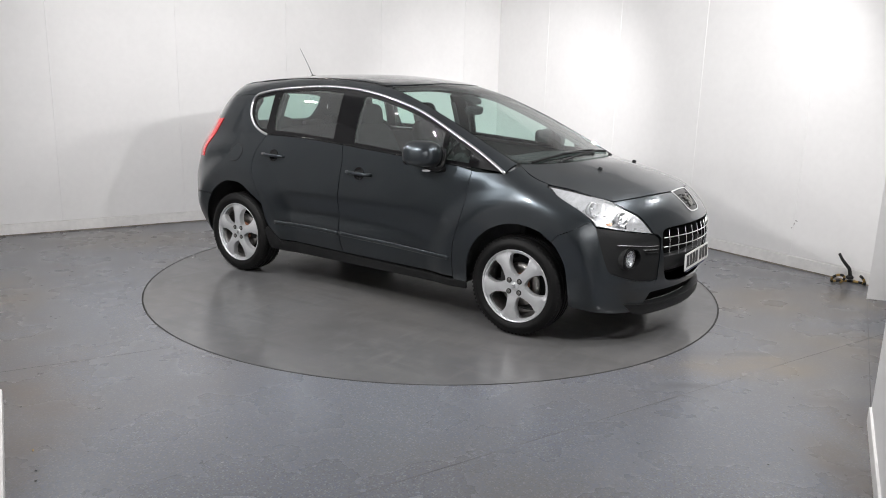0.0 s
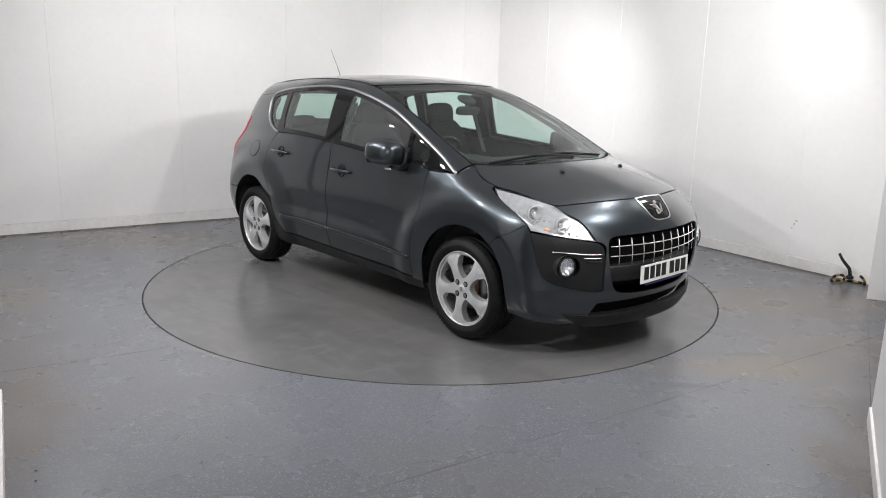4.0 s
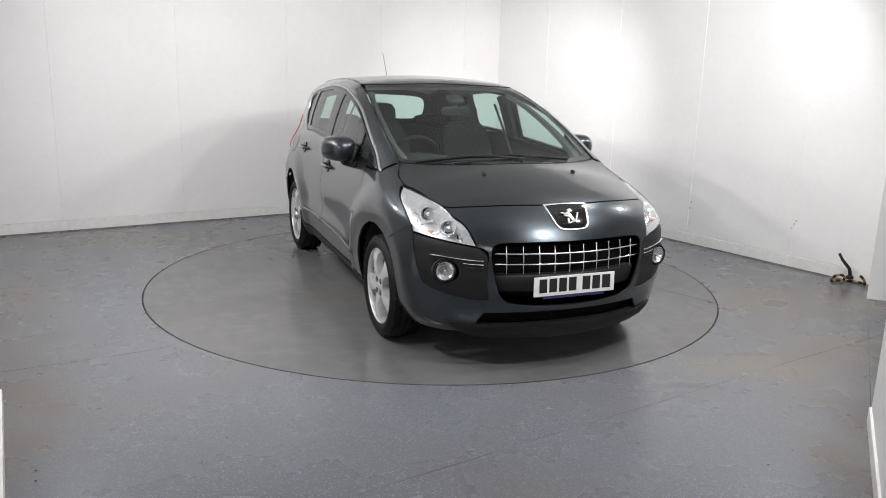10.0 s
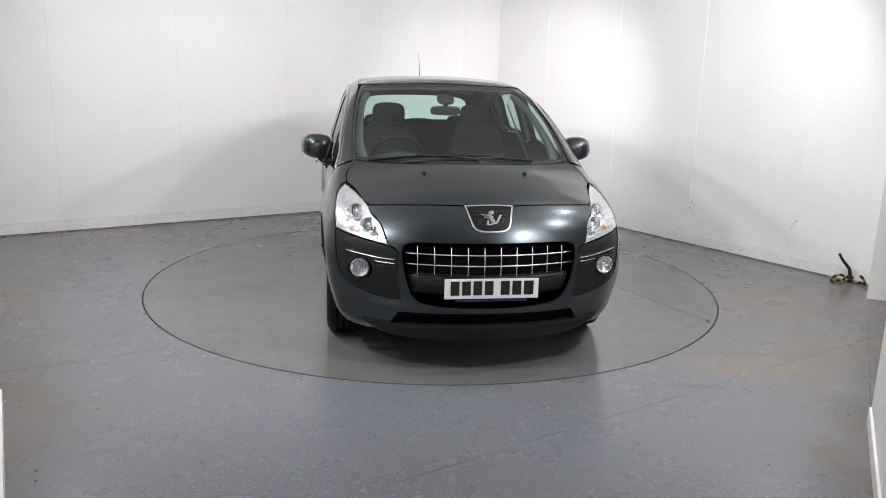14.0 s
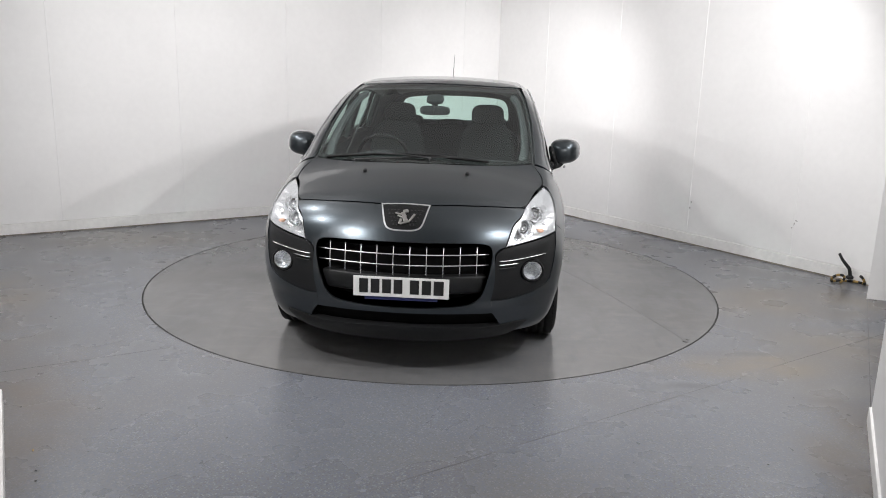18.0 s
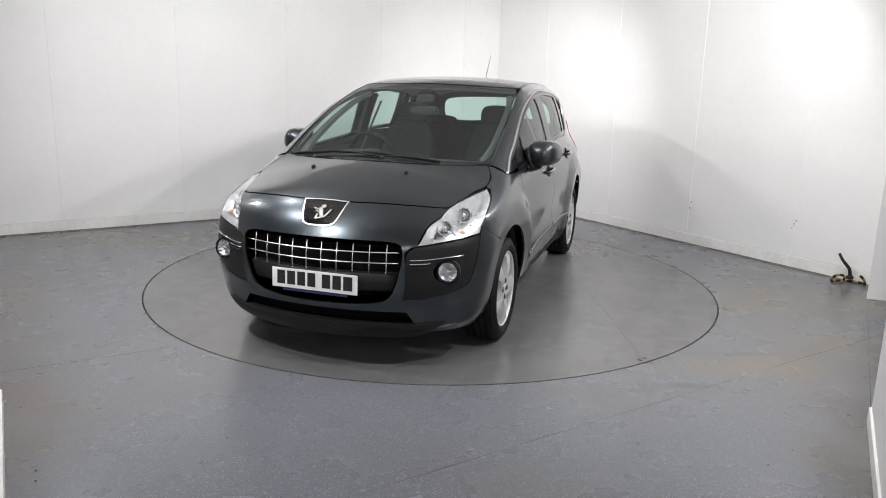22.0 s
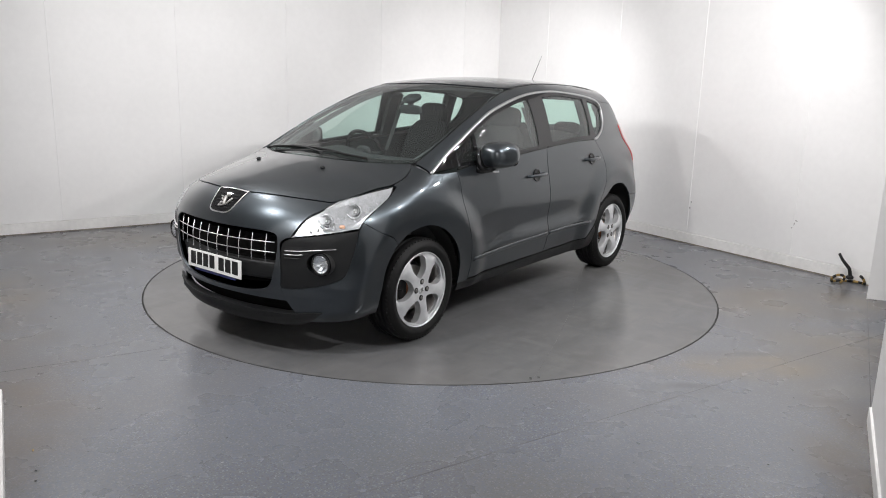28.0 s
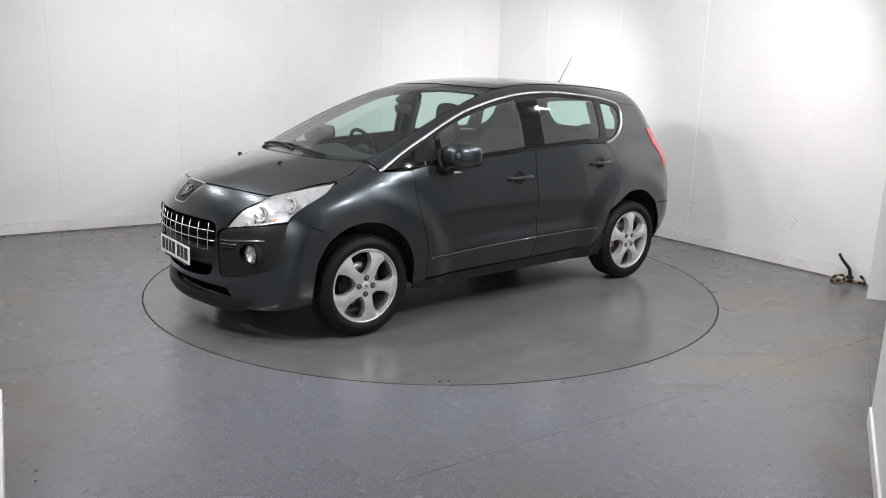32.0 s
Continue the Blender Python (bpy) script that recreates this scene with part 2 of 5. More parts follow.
def lathe(profile, m=Matrix(), steps=48, closed=False, cap=True):
    """Turns (radius, height) pairs round the z axis."""
    bm = bmesh.new()
    rings = []
    for r, h in profile:
        rings.append([bm.verts.new((r * math.cos(2 * math.pi * i / steps), r * math.sin(2 * math.pi * i / steps), h)) for i in range(steps)])
    pairs = list(zip(rings, rings[1:])) + ([(rings[-1], rings[0])] if closed else [])
    for a, c in pairs:
        for i in range(steps):
            j = (i + 1) % steps
            bm.faces.new((a[i], a[j], c[j], c[i]))
    if not closed and cap:
        for ring, flip in ((rings[0], True), (rings[-1], False)):
            if profile[0 if flip else -1][0] > 1e-6:
                bm.faces.new(ring[::-1] if flip else ring)
    bmesh.ops.remove_doubles(bm, verts=bm.verts, dist=1e-6)
    bmesh.ops.recalc_face_normals(bm, faces=bm.faces)
    bmesh.ops.transform(bm, matrix=m, verts=bm.verts)
    return bm


def tube(points, radius, sides=8, closed=False, taper=1.0, bm=None):
    """A round bar along a line of points."""
    bm = bm or bmesh.new()
    pts = [Vector(p) for p in points]
    rings = []
    for i, p in enumerate(pts):
        t = (pts[(i + 1) % len(pts)] if closed or i + 1 < len(pts) else p) - (pts[i - 1] if closed or i else p)
        t.normalize()
        a = t.cross(Vector((0, 0, 1)) if abs(t.z) < 0.9 else Vector((1, 0, 0))).normalized()
        b = t.cross(a)
        r = radius * (1 + (taper - 1) * i / max(1, len(pts) - 1))
        rings.append([bm.verts.new(p + r * (math.cos(2 * math.pi * k / sides) * a + math.sin(2 * math.pi * k / sides) * b)) for k in range(sides)])
    for q, w in list(zip(rings, rings[1:])) + ([(rings[-1], rings[0])] if closed else []):
        for k in range(sides):
            bm.faces.new((q[k], q[(k + 1) % sides], w[(k + 1) % sides], w[k]))
    if not closed:
        bm.faces.new(rings[0][::-1]), bm.faces.new(rings[-1])
    bmesh.ops.recalc_face_normals(bm, faces=bm.faces)
    return bm


def prism(outline, z0, z1):
    """A straight-sided solid over a ground outline."""
    bm = bmesh.new()
    a, b = ([bm.verts.new((x, y, z)) for x, y in outline] for z in (z0, z1))
    bm.faces.new(a[::-1]), bm.faces.new(b)
    for i in range(len(a)):
        j = (i + 1) % len(a)
        bm.faces.new((a[i], a[j], b[j], b[i]))
    bmesh.ops.recalc_face_normals(bm, faces=bm.faces)
    return bm


# ---- the studio: floor, turntable, panelled walls ----
HEIGHT, TABLE_R = 3.0, 2.249


def floor_sheet():
    """A sheet with a round well for the turntable."""
    bm = bmesh.new()
    n = 180
    inner = [(TABLE_R * math.cos(2 * math.pi * i / n), TABLE_R * math.sin(2 * math.pi * i / n)) for i in range(n)]
    rim = [bm.verts.new((x, y, 0)) for x, y in inner]
    deep = [bm.verts.new((x, y, -0.06)) for x, y in inner]
    outer = []
    for x, y in inner:
        s = 9.0 / max(abs(x), abs(y))
        outer.append(bm.verts.new((x * s, y * s, 0)))
    for i in range(n):
        j = (i + 1) % n
        bm.faces.new((rim[i], outer[i], outer[j], rim[j]))
        bm.faces.new((deep[i], rim[i], rim[j], deep[j]))
    bm.faces.new(deep)
    return bm


floor = tagged(mesh_object("floor", floor_sheet(), FLOOR), "grey-blue flecked vinyl floor, worn and dusty", "floor", kind="structure")
floor_groove = lathe([(TABLE_R - 0.0115, -0.059), (TABLE_R - 0.0115, -0.0025), (TABLE_R + 0.002, -0.0025), (TABLE_R + 0.002, -0.059)], steps=180, closed=True)
part("groove", floor_groove, GROOVE, floor)


def floor_strip(a, b, width, mat, name):
    a, b = Vector((*a, 0)), Vector((*b, 0))
    d = b - a
    m = Matrix.Translation((a + b) / 2 + Vector((0, 0, 0.0005))) @ pose(0, 0, 0, rz=math.degrees(math.atan2(d.y, d.x)))
    return part(name, box((d.length, width, 0.0006), m), mat, floor)


floor_strip((-0.9, -3.75), (2.19, -1.77), 0.003, SEAM, "joint")
floor_strip((2.19, -1.77), (3.1, -1.2), 0.003, SEAM, "joint")
floor_strip((-3.4, -2.78), (-1.57, -1.76), 0.0025, SEAM, "joint")
floor_strip((3.44, -0.36), (2.2, -2.62), 0.005, SEAM, "joint")

turntable = empty("turntable", "round grey vinyl-topped turntable set flush in the floor", "turntable")
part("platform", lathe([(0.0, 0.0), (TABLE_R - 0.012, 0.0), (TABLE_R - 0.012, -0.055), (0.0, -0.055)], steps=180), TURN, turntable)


def table_mark(points, width, mat=SEAM):
    for a, b in zip(points, points[1:]):
        a, b = Vector((*a, 0)), Vector((*b, 0))
        d = b - a
        part("joint", box((d.length, width, 0.0006), Matrix.Translation((a + b) / 2 + Vector((0, 0, 0.0006))) @ pose(0, 0, 0, rz=math.degrees(math.atan2(d.y, d.x)))), mat, turntable)


_turn = Matrix.Rotation(radians(112.1), 3, "Z")
table_mark([(_turn @ Vector(p)).xy for p in ((1.165, -1.895, 0), (1.20, -1.2, 0), (1.21, -0.38, 0), (1.15, 0.9, 0))], 0.003)
for _x, _y, _w in ((1.15, -1.87, 0.03), (1.19, -1.84, 0.02)):
    _p = _turn @ Vector((_x, _y, 0.001))
    part("scuff_mark", box((_w, 0.014, 0.0016), Matrix.Translation(_p) @ pose(0, 0, 0, rz=40)), GROOVE, turntable)


WALL_A, WALL_C = Vector((-4.22, 1.16, 0)), Vector((1.53, 3.23, 0))
DIR_L, DIR_R = Vector((2.16, 1.34, 0)).normalized(), Vector((1.95, -2.89, 0)).normalized()
CORNER = Vector((0.818, 4.285, 0))


def panelled_wall(name, start, direction, length, seams, thick=0.14, height=HEIGHT, side=1):
    """A wall whose face is the line from start; its panels are pieces 6 mm proud of the backing."""
    turn = Matrix.Translation(start) @ pose(0, 0, 0, rz=math.degrees(math.atan2(direction.y, direction.x)))
    w = mesh_object(name, box((length, thick, height), turn @ Matrix.Translation((length / 2, side * (thick / 2 + 0.008), height / 2))), BOARD)
    tagged(w, "white panelled studio wall with faint vertical seams", "wall", kind="structure")
    stops = [0.0] + [s for s in seams if 0 < s < length] + [length]
    for a, b in zip(stops, stops[1:]):
        bm = box((b - a - 0.005, 0.008, height - 0.115), turn @ Matrix.Translation(((a + b) / 2, side * 0.004, 0.115 + (height - 0.115) / 2)), 0.0018, 1)
        part("wall_panel", bm, WALL, w)
    for s in stops[1:-1]:
        part("cover_strip", box((0.012, 0.006, height - 0.12), turn @ Matrix.Translation((s, side * 0.003 - side * 0.004, 0.12 + (height - 0.12) / 2)), 0.002, 1), WALL, w)
    skirting = box((length, 0.022, 0.112), turn @ Matrix.Translation((length / 2, -side * 0.003, 0.056)), 0.006, 2)
    base = tagged(mesh_object("baseboard", skirting, BOARD), "low white painted skirting board with scuffs", "skirting", kind="structure")
    part("grime_line", box((length, 0.004, 0.012), turn @ Matrix.Translation((length / 2, -side * 0.0155, 0.0067))), GRIME, base)
    return w


left_far = WALL_A - DIR_L * 0.65
panelled_wall("wall_north", left_far, DIR_L, (CORNER - left_far).length + 0.12, [0.65 + 0.57 + 1.2 * k for k in range(6)])
right_end = WALL_C + DIR_R * 3.86
panelled_wall("wall_east", CORNER, DIR_R, (right_end - CORNER).length, [(WALL_C - CORNER).length + s for s in (-0.33, 0.84, 1.96, 3.11)])

# the white post at the end of the east wall, and the two screens that frame the opening to the camera
post = tagged(mesh_object("wall_south", prism([(3.44, -0.35), (3.60, -0.41), (4.3, 0.9), (4.1, 1.0), (3.70, 0.02)], 0, HEIGHT), WALL), "white wall end beside the opening", "wall", kind="structure")


def screen(name, near, far, outer, out2):
    w = tagged(mesh_object(name, prism([far, near, out2, outer], 0, HEIGHT), WALL), "white screen wall at the edge of the opening", "wall", kind="structure")
    d = Vector((*far, 0)) - Vector((*near, 0))
    m = Matrix.Translation((Vector((*far, 0)) + Vector((*near, 0))) / 2 + Vector((0, 0, 0.0425))) @ pose(0, 0, 0, rz=math.degrees(math.atan2(d.y, d.x)))
    tagged(mesh_object("baseboard", box((d.length, 0.024, 0.085), m, 0.006), BOARD), "low white painted skirting board with scuffs", "skirting", kind="structure")
    return w


screen("wall_west", (-1.35, -3.95), (-2.11, -2.60), (-2.35, -2.60), (-2.6, -3.95))
screen("wall_opening", (1.50, -3.95), (2.20, -2.60), (2.45, -2.60), (2.7, -3.95))
for name, loop in (("wall_rear", [(-7.5, -8.2), (7.5, -8.2), (7.5, -8.0), (-7.5, -8.0)]), ("wall_left", [(-6.2, -8.0), (-6.0, -8.0), (-4.75, 0.75), (-4.95, 0.75)]),
                   ("wall_right", [(6.0, -8.0), (6.2, -8.0), (4.5, 0.95), (4.3, 0.95)])):
    tagged(mesh_object(name, prism(loop, 0, HEIGHT), GREY_WALL), "plain grey studio wall", "wall", kind="structure")
tagged(mesh_object("ceiling", box((16, 14, 0.1), Matrix.Translation((0, -2.0, HEIGHT + 0.05))), CEIL), "plain grey studio ceiling", "ceiling", kind="structure")


def barrier_cord():
    """A coiled yellow and black cord with a black strap end, lying against the wall foot."""
    ob = empty("barrier_cord", "yellow and black striped cord lying on the floor by the wall", "cord", Matrix.Translation((3.50, 0.10, 0)))
    path = []
    for k in range(37):
        s = k / 36
        a = s * 2.6 * math.pi
        path.append(Vector((-0.13 + 0.24 * s + 0.085 * math.cos(a), -0.02 - 0.08 * math.sin(a) * (1 - 0.3 * s), 0.014 + 0.085 * max(0, math.sin(a * 0.9)))))
    for i in range(0, 36, 2):
        part("cord_piece", tube(path[i:i + 3], 0.011, 7), ROPE_BLACK if (i // 2) % 2 else ROPE_YELLOW, ob, smooth_it=True)
    part("strap", tube([(0.05, 0.0, 0.05), (0.03, 0.01, 0.13), (-0.03, 0.02, 0.20), (-0.065, 0.02, 0.255)], 0.016, 8, taper=0.7), ROPE_BLACK, ob, "black rubber strap end", True)
    part("clip", cushion((0.06, 0.04, 0.035), Matrix.Translation((0.04, 0.0, 0.055)), 3, 4), ROPE_BLACK, ob, smooth_it=True)
    return ob


barrier_cord()

# crumbs on the floor and small marks on the walls
for k, (x, y, w, tone) in enumerate(((-1.85, -2.28, 0.012, GROOVE), (-2.0, -2.62, 0.012, GROOVE), (-1.62, -2.62, 0.012, GROOVE), (-1.72, -3.05, 0.022, ROPE_YELLOW), (-1.62, -3.22, 0.016, GROOVE), (-1.58, -3.30, 0.014, GROOVE), (-0.92, -2.9, 0.012, GROOVE), (1.95, -2.32, 0.014, GROOVE), (1.5, -3.05, 0.014, GROOVE), (-2.9, -0.2, 0.014, GROOVE))):
    part("crumb", box((w * 0.7, w * 0.3, 0.003), pose(x, y, 0.0025, 0, 0, 37 * k), 0.001, 1), tone, floor)
_east = Matrix.Translation(CORNER) @ pose(0, 0, 0, rz=math.degrees(math.atan2(DIR_R.y, DIR_R.x)))
_s0 = (WALL_C - CORNER).length
for s, z, w, h, turn in ((1.985, 0.435, 0.010, 0.020, 0), (1.975, 0.375, 0.010, 0.018, 0), (3.115, 0.40, 0.010, 0.034, 20), (3.135, 0.435, 0.022, 0.008, 20), (3.10, 0.365, 0.016, 0.009, 0)):
    part("wall_mark", box((w, 0.0016, h), _east @ Matrix.Translation((_s0 + s, -0.0022, z)) @ pose(0, 0, 0, 0, turn, 0)), SCUFF, bpy.data.objects["wall_east"])



# ---- the car's body as one smooth shape: x forward, y to its left, z up, origin on the ground midway between the axles ----
def curve(points):
    """A smooth curve through (x, y) pairs that never overshoots."""
    xs, ys = (np.array(c, float) for c in zip(*points))
    h, d = np.diff(xs), np.diff(ys) / np.diff(xs)
    m = np.concatenate([[d[0]], np.where(d[1:] * d[:-1] > 0, 2 * d[1:] * d[:-1] / np.where(d[1:] + d[:-1] == 0, 1, d[1:] + d[:-1]), 0), [d[-1]]])

    lo, hi = xs[0] - 4.0, xs[-1] + 4.0
    q = np.linspace(lo, hi, 16001)
    i = np.clip(np.searchsorted(xs, q) - 1, 0, len(h) - 1)
    s = (np.clip(q, xs[0], xs[-1]) - xs[i]) / h[i]
    v = (ys[i] * (1 + 2 * s) * (1 - s) ** 2 + h[i] * m[i] * s * (1 - s) ** 2
         + ys[i + 1] * s * s * (3 - 2 * s) + h[i] * m[i + 1] * s * s * (s - 1))
    v = v + np.where(q < xs[0], m[0] * (q - xs[0]), 0) + np.where(q > xs[-1], m[-1] * (q - xs[-1]), 0)

    def f(p):
        return np.interp(p, q, v)
    return f


AXLE, HUB_Z = 1.3065, 0.325
TOP = curve([(-2.3, 1.33), (-2.0, 1.452), (-1.75, 1.530), (-1.3, 1.590), (-0.8, 1.626), (-0.4, 1.632), (-0.05, 1.611), (0.2, 1.565), (0.6, 1.427), (1.0, 1.268), (1.3, 1.148),
             (1.45, 1.110), (1.6, 1.082), (1.8, 1.033), (1.95, 0.985), (2.06, 0.935), (2.2, 0.83), (2.4, 0.60)])
CROWN = curve([(-2.2, 0.16), (-1.5, 0.11), (0.0, 0.095), (0.5, 0.10), (1.1, 0.155), (1.4, 0.19), (1.8, 0.245), (2.2, 0.25)])
NOSE = curve([(0.1, 2.02), (0.2, 2.12), (0.27, 2.165), (0.36, 2.175), (0.45, 2.205), (0.58, 2.22), (0.70, 2.215), (0.80, 2.18), (0.90, 2.125), (1.0, 2.06), (1.2, 1.8)])
TAIL = curve([(0.1, 1.84), (0.25, 1.98), (0.40, 2.08), (0.55, 2.148), (0.70, 2.16), (0.9, 2.115), (1.05, 2.07), (1.2, 1.965), (1.45, 1.775), (1.6, 1.66)])
FLANK = curve([(0.1, 0.745), (0.2, 0.812), (0.28, 0.855), (0.36, 0.881), (0.46, 0.900), (0.6, 0.908), (0.7, 0.909), (0.8, 0.902), (0.92, 0.886), (1.03, 0.868), (1.12, 0.851), (1.3, 0.800), (1.45, 0.748), (1.56, 0.70), (1.7, 0.62)])
PLAN_LOW = curve([(-2.3, -0.16), (-1.9, -0.07), (-1.5, -0.02), (-1.0, 0.0), (1.0, 0.0), (1.4, -0.012), (1.7, -0.035), (2.0, -0.085), (2.3, -0.18)])
PLAN_HIGH = curve([(-2.2, -0.22), (-1.7, -0.10), (-1.2, -0.035), (-0.6, 0.0), (0.4, 0.0), (0.8, -0.02), (1.13, -0.055), (1.5, -0.10), (2.0, -0.2)])


def smooth(a, b, q):
    s = np.clip((q - a) / (b - a), 0, 1)
    return s * s * (3 - 2 * s)


def smax(a, b, k):
    h = np.clip(0.5 + 0.5 * (a - b) / k, 0, 1)
    return b + (a - b) * h + k * h * (1 - h)


def body(p):
    """Signed: below zero inside the body."""
    x, y, z = p[..., 0], np.abs(p[..., 1]), p[..., 2]
    high = smooth(0.95, 1.15, z)
    half = FLANK(z) + PLAN_LOW(x) * (1 - high) + PLAN_HIGH(x) * high
    for ax in (AXLE, -AXLE):
        r = np.hypot(x - ax, z - HUB_Z)
        half = half + (0.031 * (1 - smooth(0.52, 0.70, r)) - 0.011 * (1 - smooth(0.40, 0.555, r))) * smooth(0.15, 0.3, z)
    # hollow along the lower doors
    crease = 0.545 - 0.07 * smooth(0.2, 0.85, x)
    half = half - 0.020 * smooth(0.78, 0.60, z) * smooth(crease - 0.05, crease + 0.045, z) * smooth(-0.92, -0.65, x) * (1 - smooth(0.42, 0.92, x))
    side = (y - half) * 0.95
    top = (z - TOP(x) + CROWN(x) * y * y) * 0.93
    nose = (x - NOSE(z) + 0.42 * y * y) * 0.9
    tail = (-x - TAIL(z) + 0.35 * y * y) * 0.9
    k = 0.07 + 0.05 * smooth(1.1, 1.5, z)
    return smax(smax(smax(side, top, k), nose, 0.13), tail, 0.16)


def gradient(p):
    e = 0.004
    g = np.stack([body(p + np.eye(3)[i] * e) - body(p - np.eye(3)[i] * e) for i in range(3)], -1)
    return g / np.linalg.norm(g, axis=-1, keepdims=True)


def onto(p, d):
    """Moves each point along d to where a line from outside first meets the body."""
    p, d = np.atleast_2d(np.asarray(p, float)), np.asarray(d, float) / np.linalg.norm(d)
    s = np.full(len(p), 2.6) - p @ d
    for _ in range(44):
        gap = 0.88 * body(p + s[:, None] * d)
        s = np.maximum(s - gap, -3.0)
        if np.all((np.abs(gap) < 1e-5) | (s <= -3.0)):
            break
    return p + s[:, None] * d


def on_side(x, z):
    return onto([(x, 0, z)], (0, 1, 0))[0]


def on_top(x, y):
    return onto([(x, y, 0)], (0, 0, 1))[0]


def on_nose(y, z):
    return onto([(0, y, z)], (1, 0, 0))[0]


# ---- panels laid on the body shape ----
SIDE, UP, FRONT, BACK, QUARTER = (0, 1, 0), (0, 0, 1), (1, 0, 0), (-1, 0, 0), (1, 1, 0)
from mathutils.geometry import delaunay_2d_cdt


def inside(loop, pts):
    hit = np.zeros(len(pts), bool)
    for (x0, y0), (x1, y1) in zip(loop, np.roll(loop, -1, 0)):
        if y0 == y1:
            continue
        hit ^= ((y0 > pts[:, 1]) != (y1 > pts[:, 1])) & (pts[:, 0] < (x1 - x0) * (pts[:, 1] - y0) / (y1 - y0) + x0)
    return hit


def rounded(points, step=0.025, closed=True):
    """A smooth line through 3D points; a point given twice stays a sharp corner."""
    pts = [np.array(p, float) for p in points]
    out, n = [], len(pts)
    for i in range(n if closed else n - 1):
        p1, p2 = pts[i], pts[(i + 1) % n]
        length = np.linalg.norm(p2 - p1)
        if length < 1e-6:
            continue
        p0 = pts[i - 1] if closed or i else p1
        p3 = pts[(i + 2) % n] if closed or i + 2 < n else p2
        m1 = (p2 - p0) / 2 if np.linalg.norm(p1 - p0) > 1e-6 else (p2 - p1)
        m2 = (p3 - p1) / 2 if np.linalg.norm(p3 - p2) > 1e-6 else (p2 - p1)
        m1, m2 = (m * min(1.0, 1.2 * length / max(1e-6, np.linalg.norm(m))) for m in (m1, m2))
        k = max(1, int(math.ceil(length / step)))
        for j in range(k):
            s = j / k
            out.append(p1 * (1 + 2 * s) * (1 - s) ** 2 + m1 * s * (1 - s) ** 2 + p2 * s * s * (3 - 2 * s) + m2 * s * s * (s - 1))
    if not closed:
        out.append(pts[-1])
    return np.array(out)


def side_line(points):
    return list(onto([(x, 0, z) for x, z in points], SIDE))


def top_line(points):
    return list(onto([(x, y, 0) for x, y in points], UP))


def nose_line(points):
    return list(onto([(0, y, z) for y, z in points], FRONT))


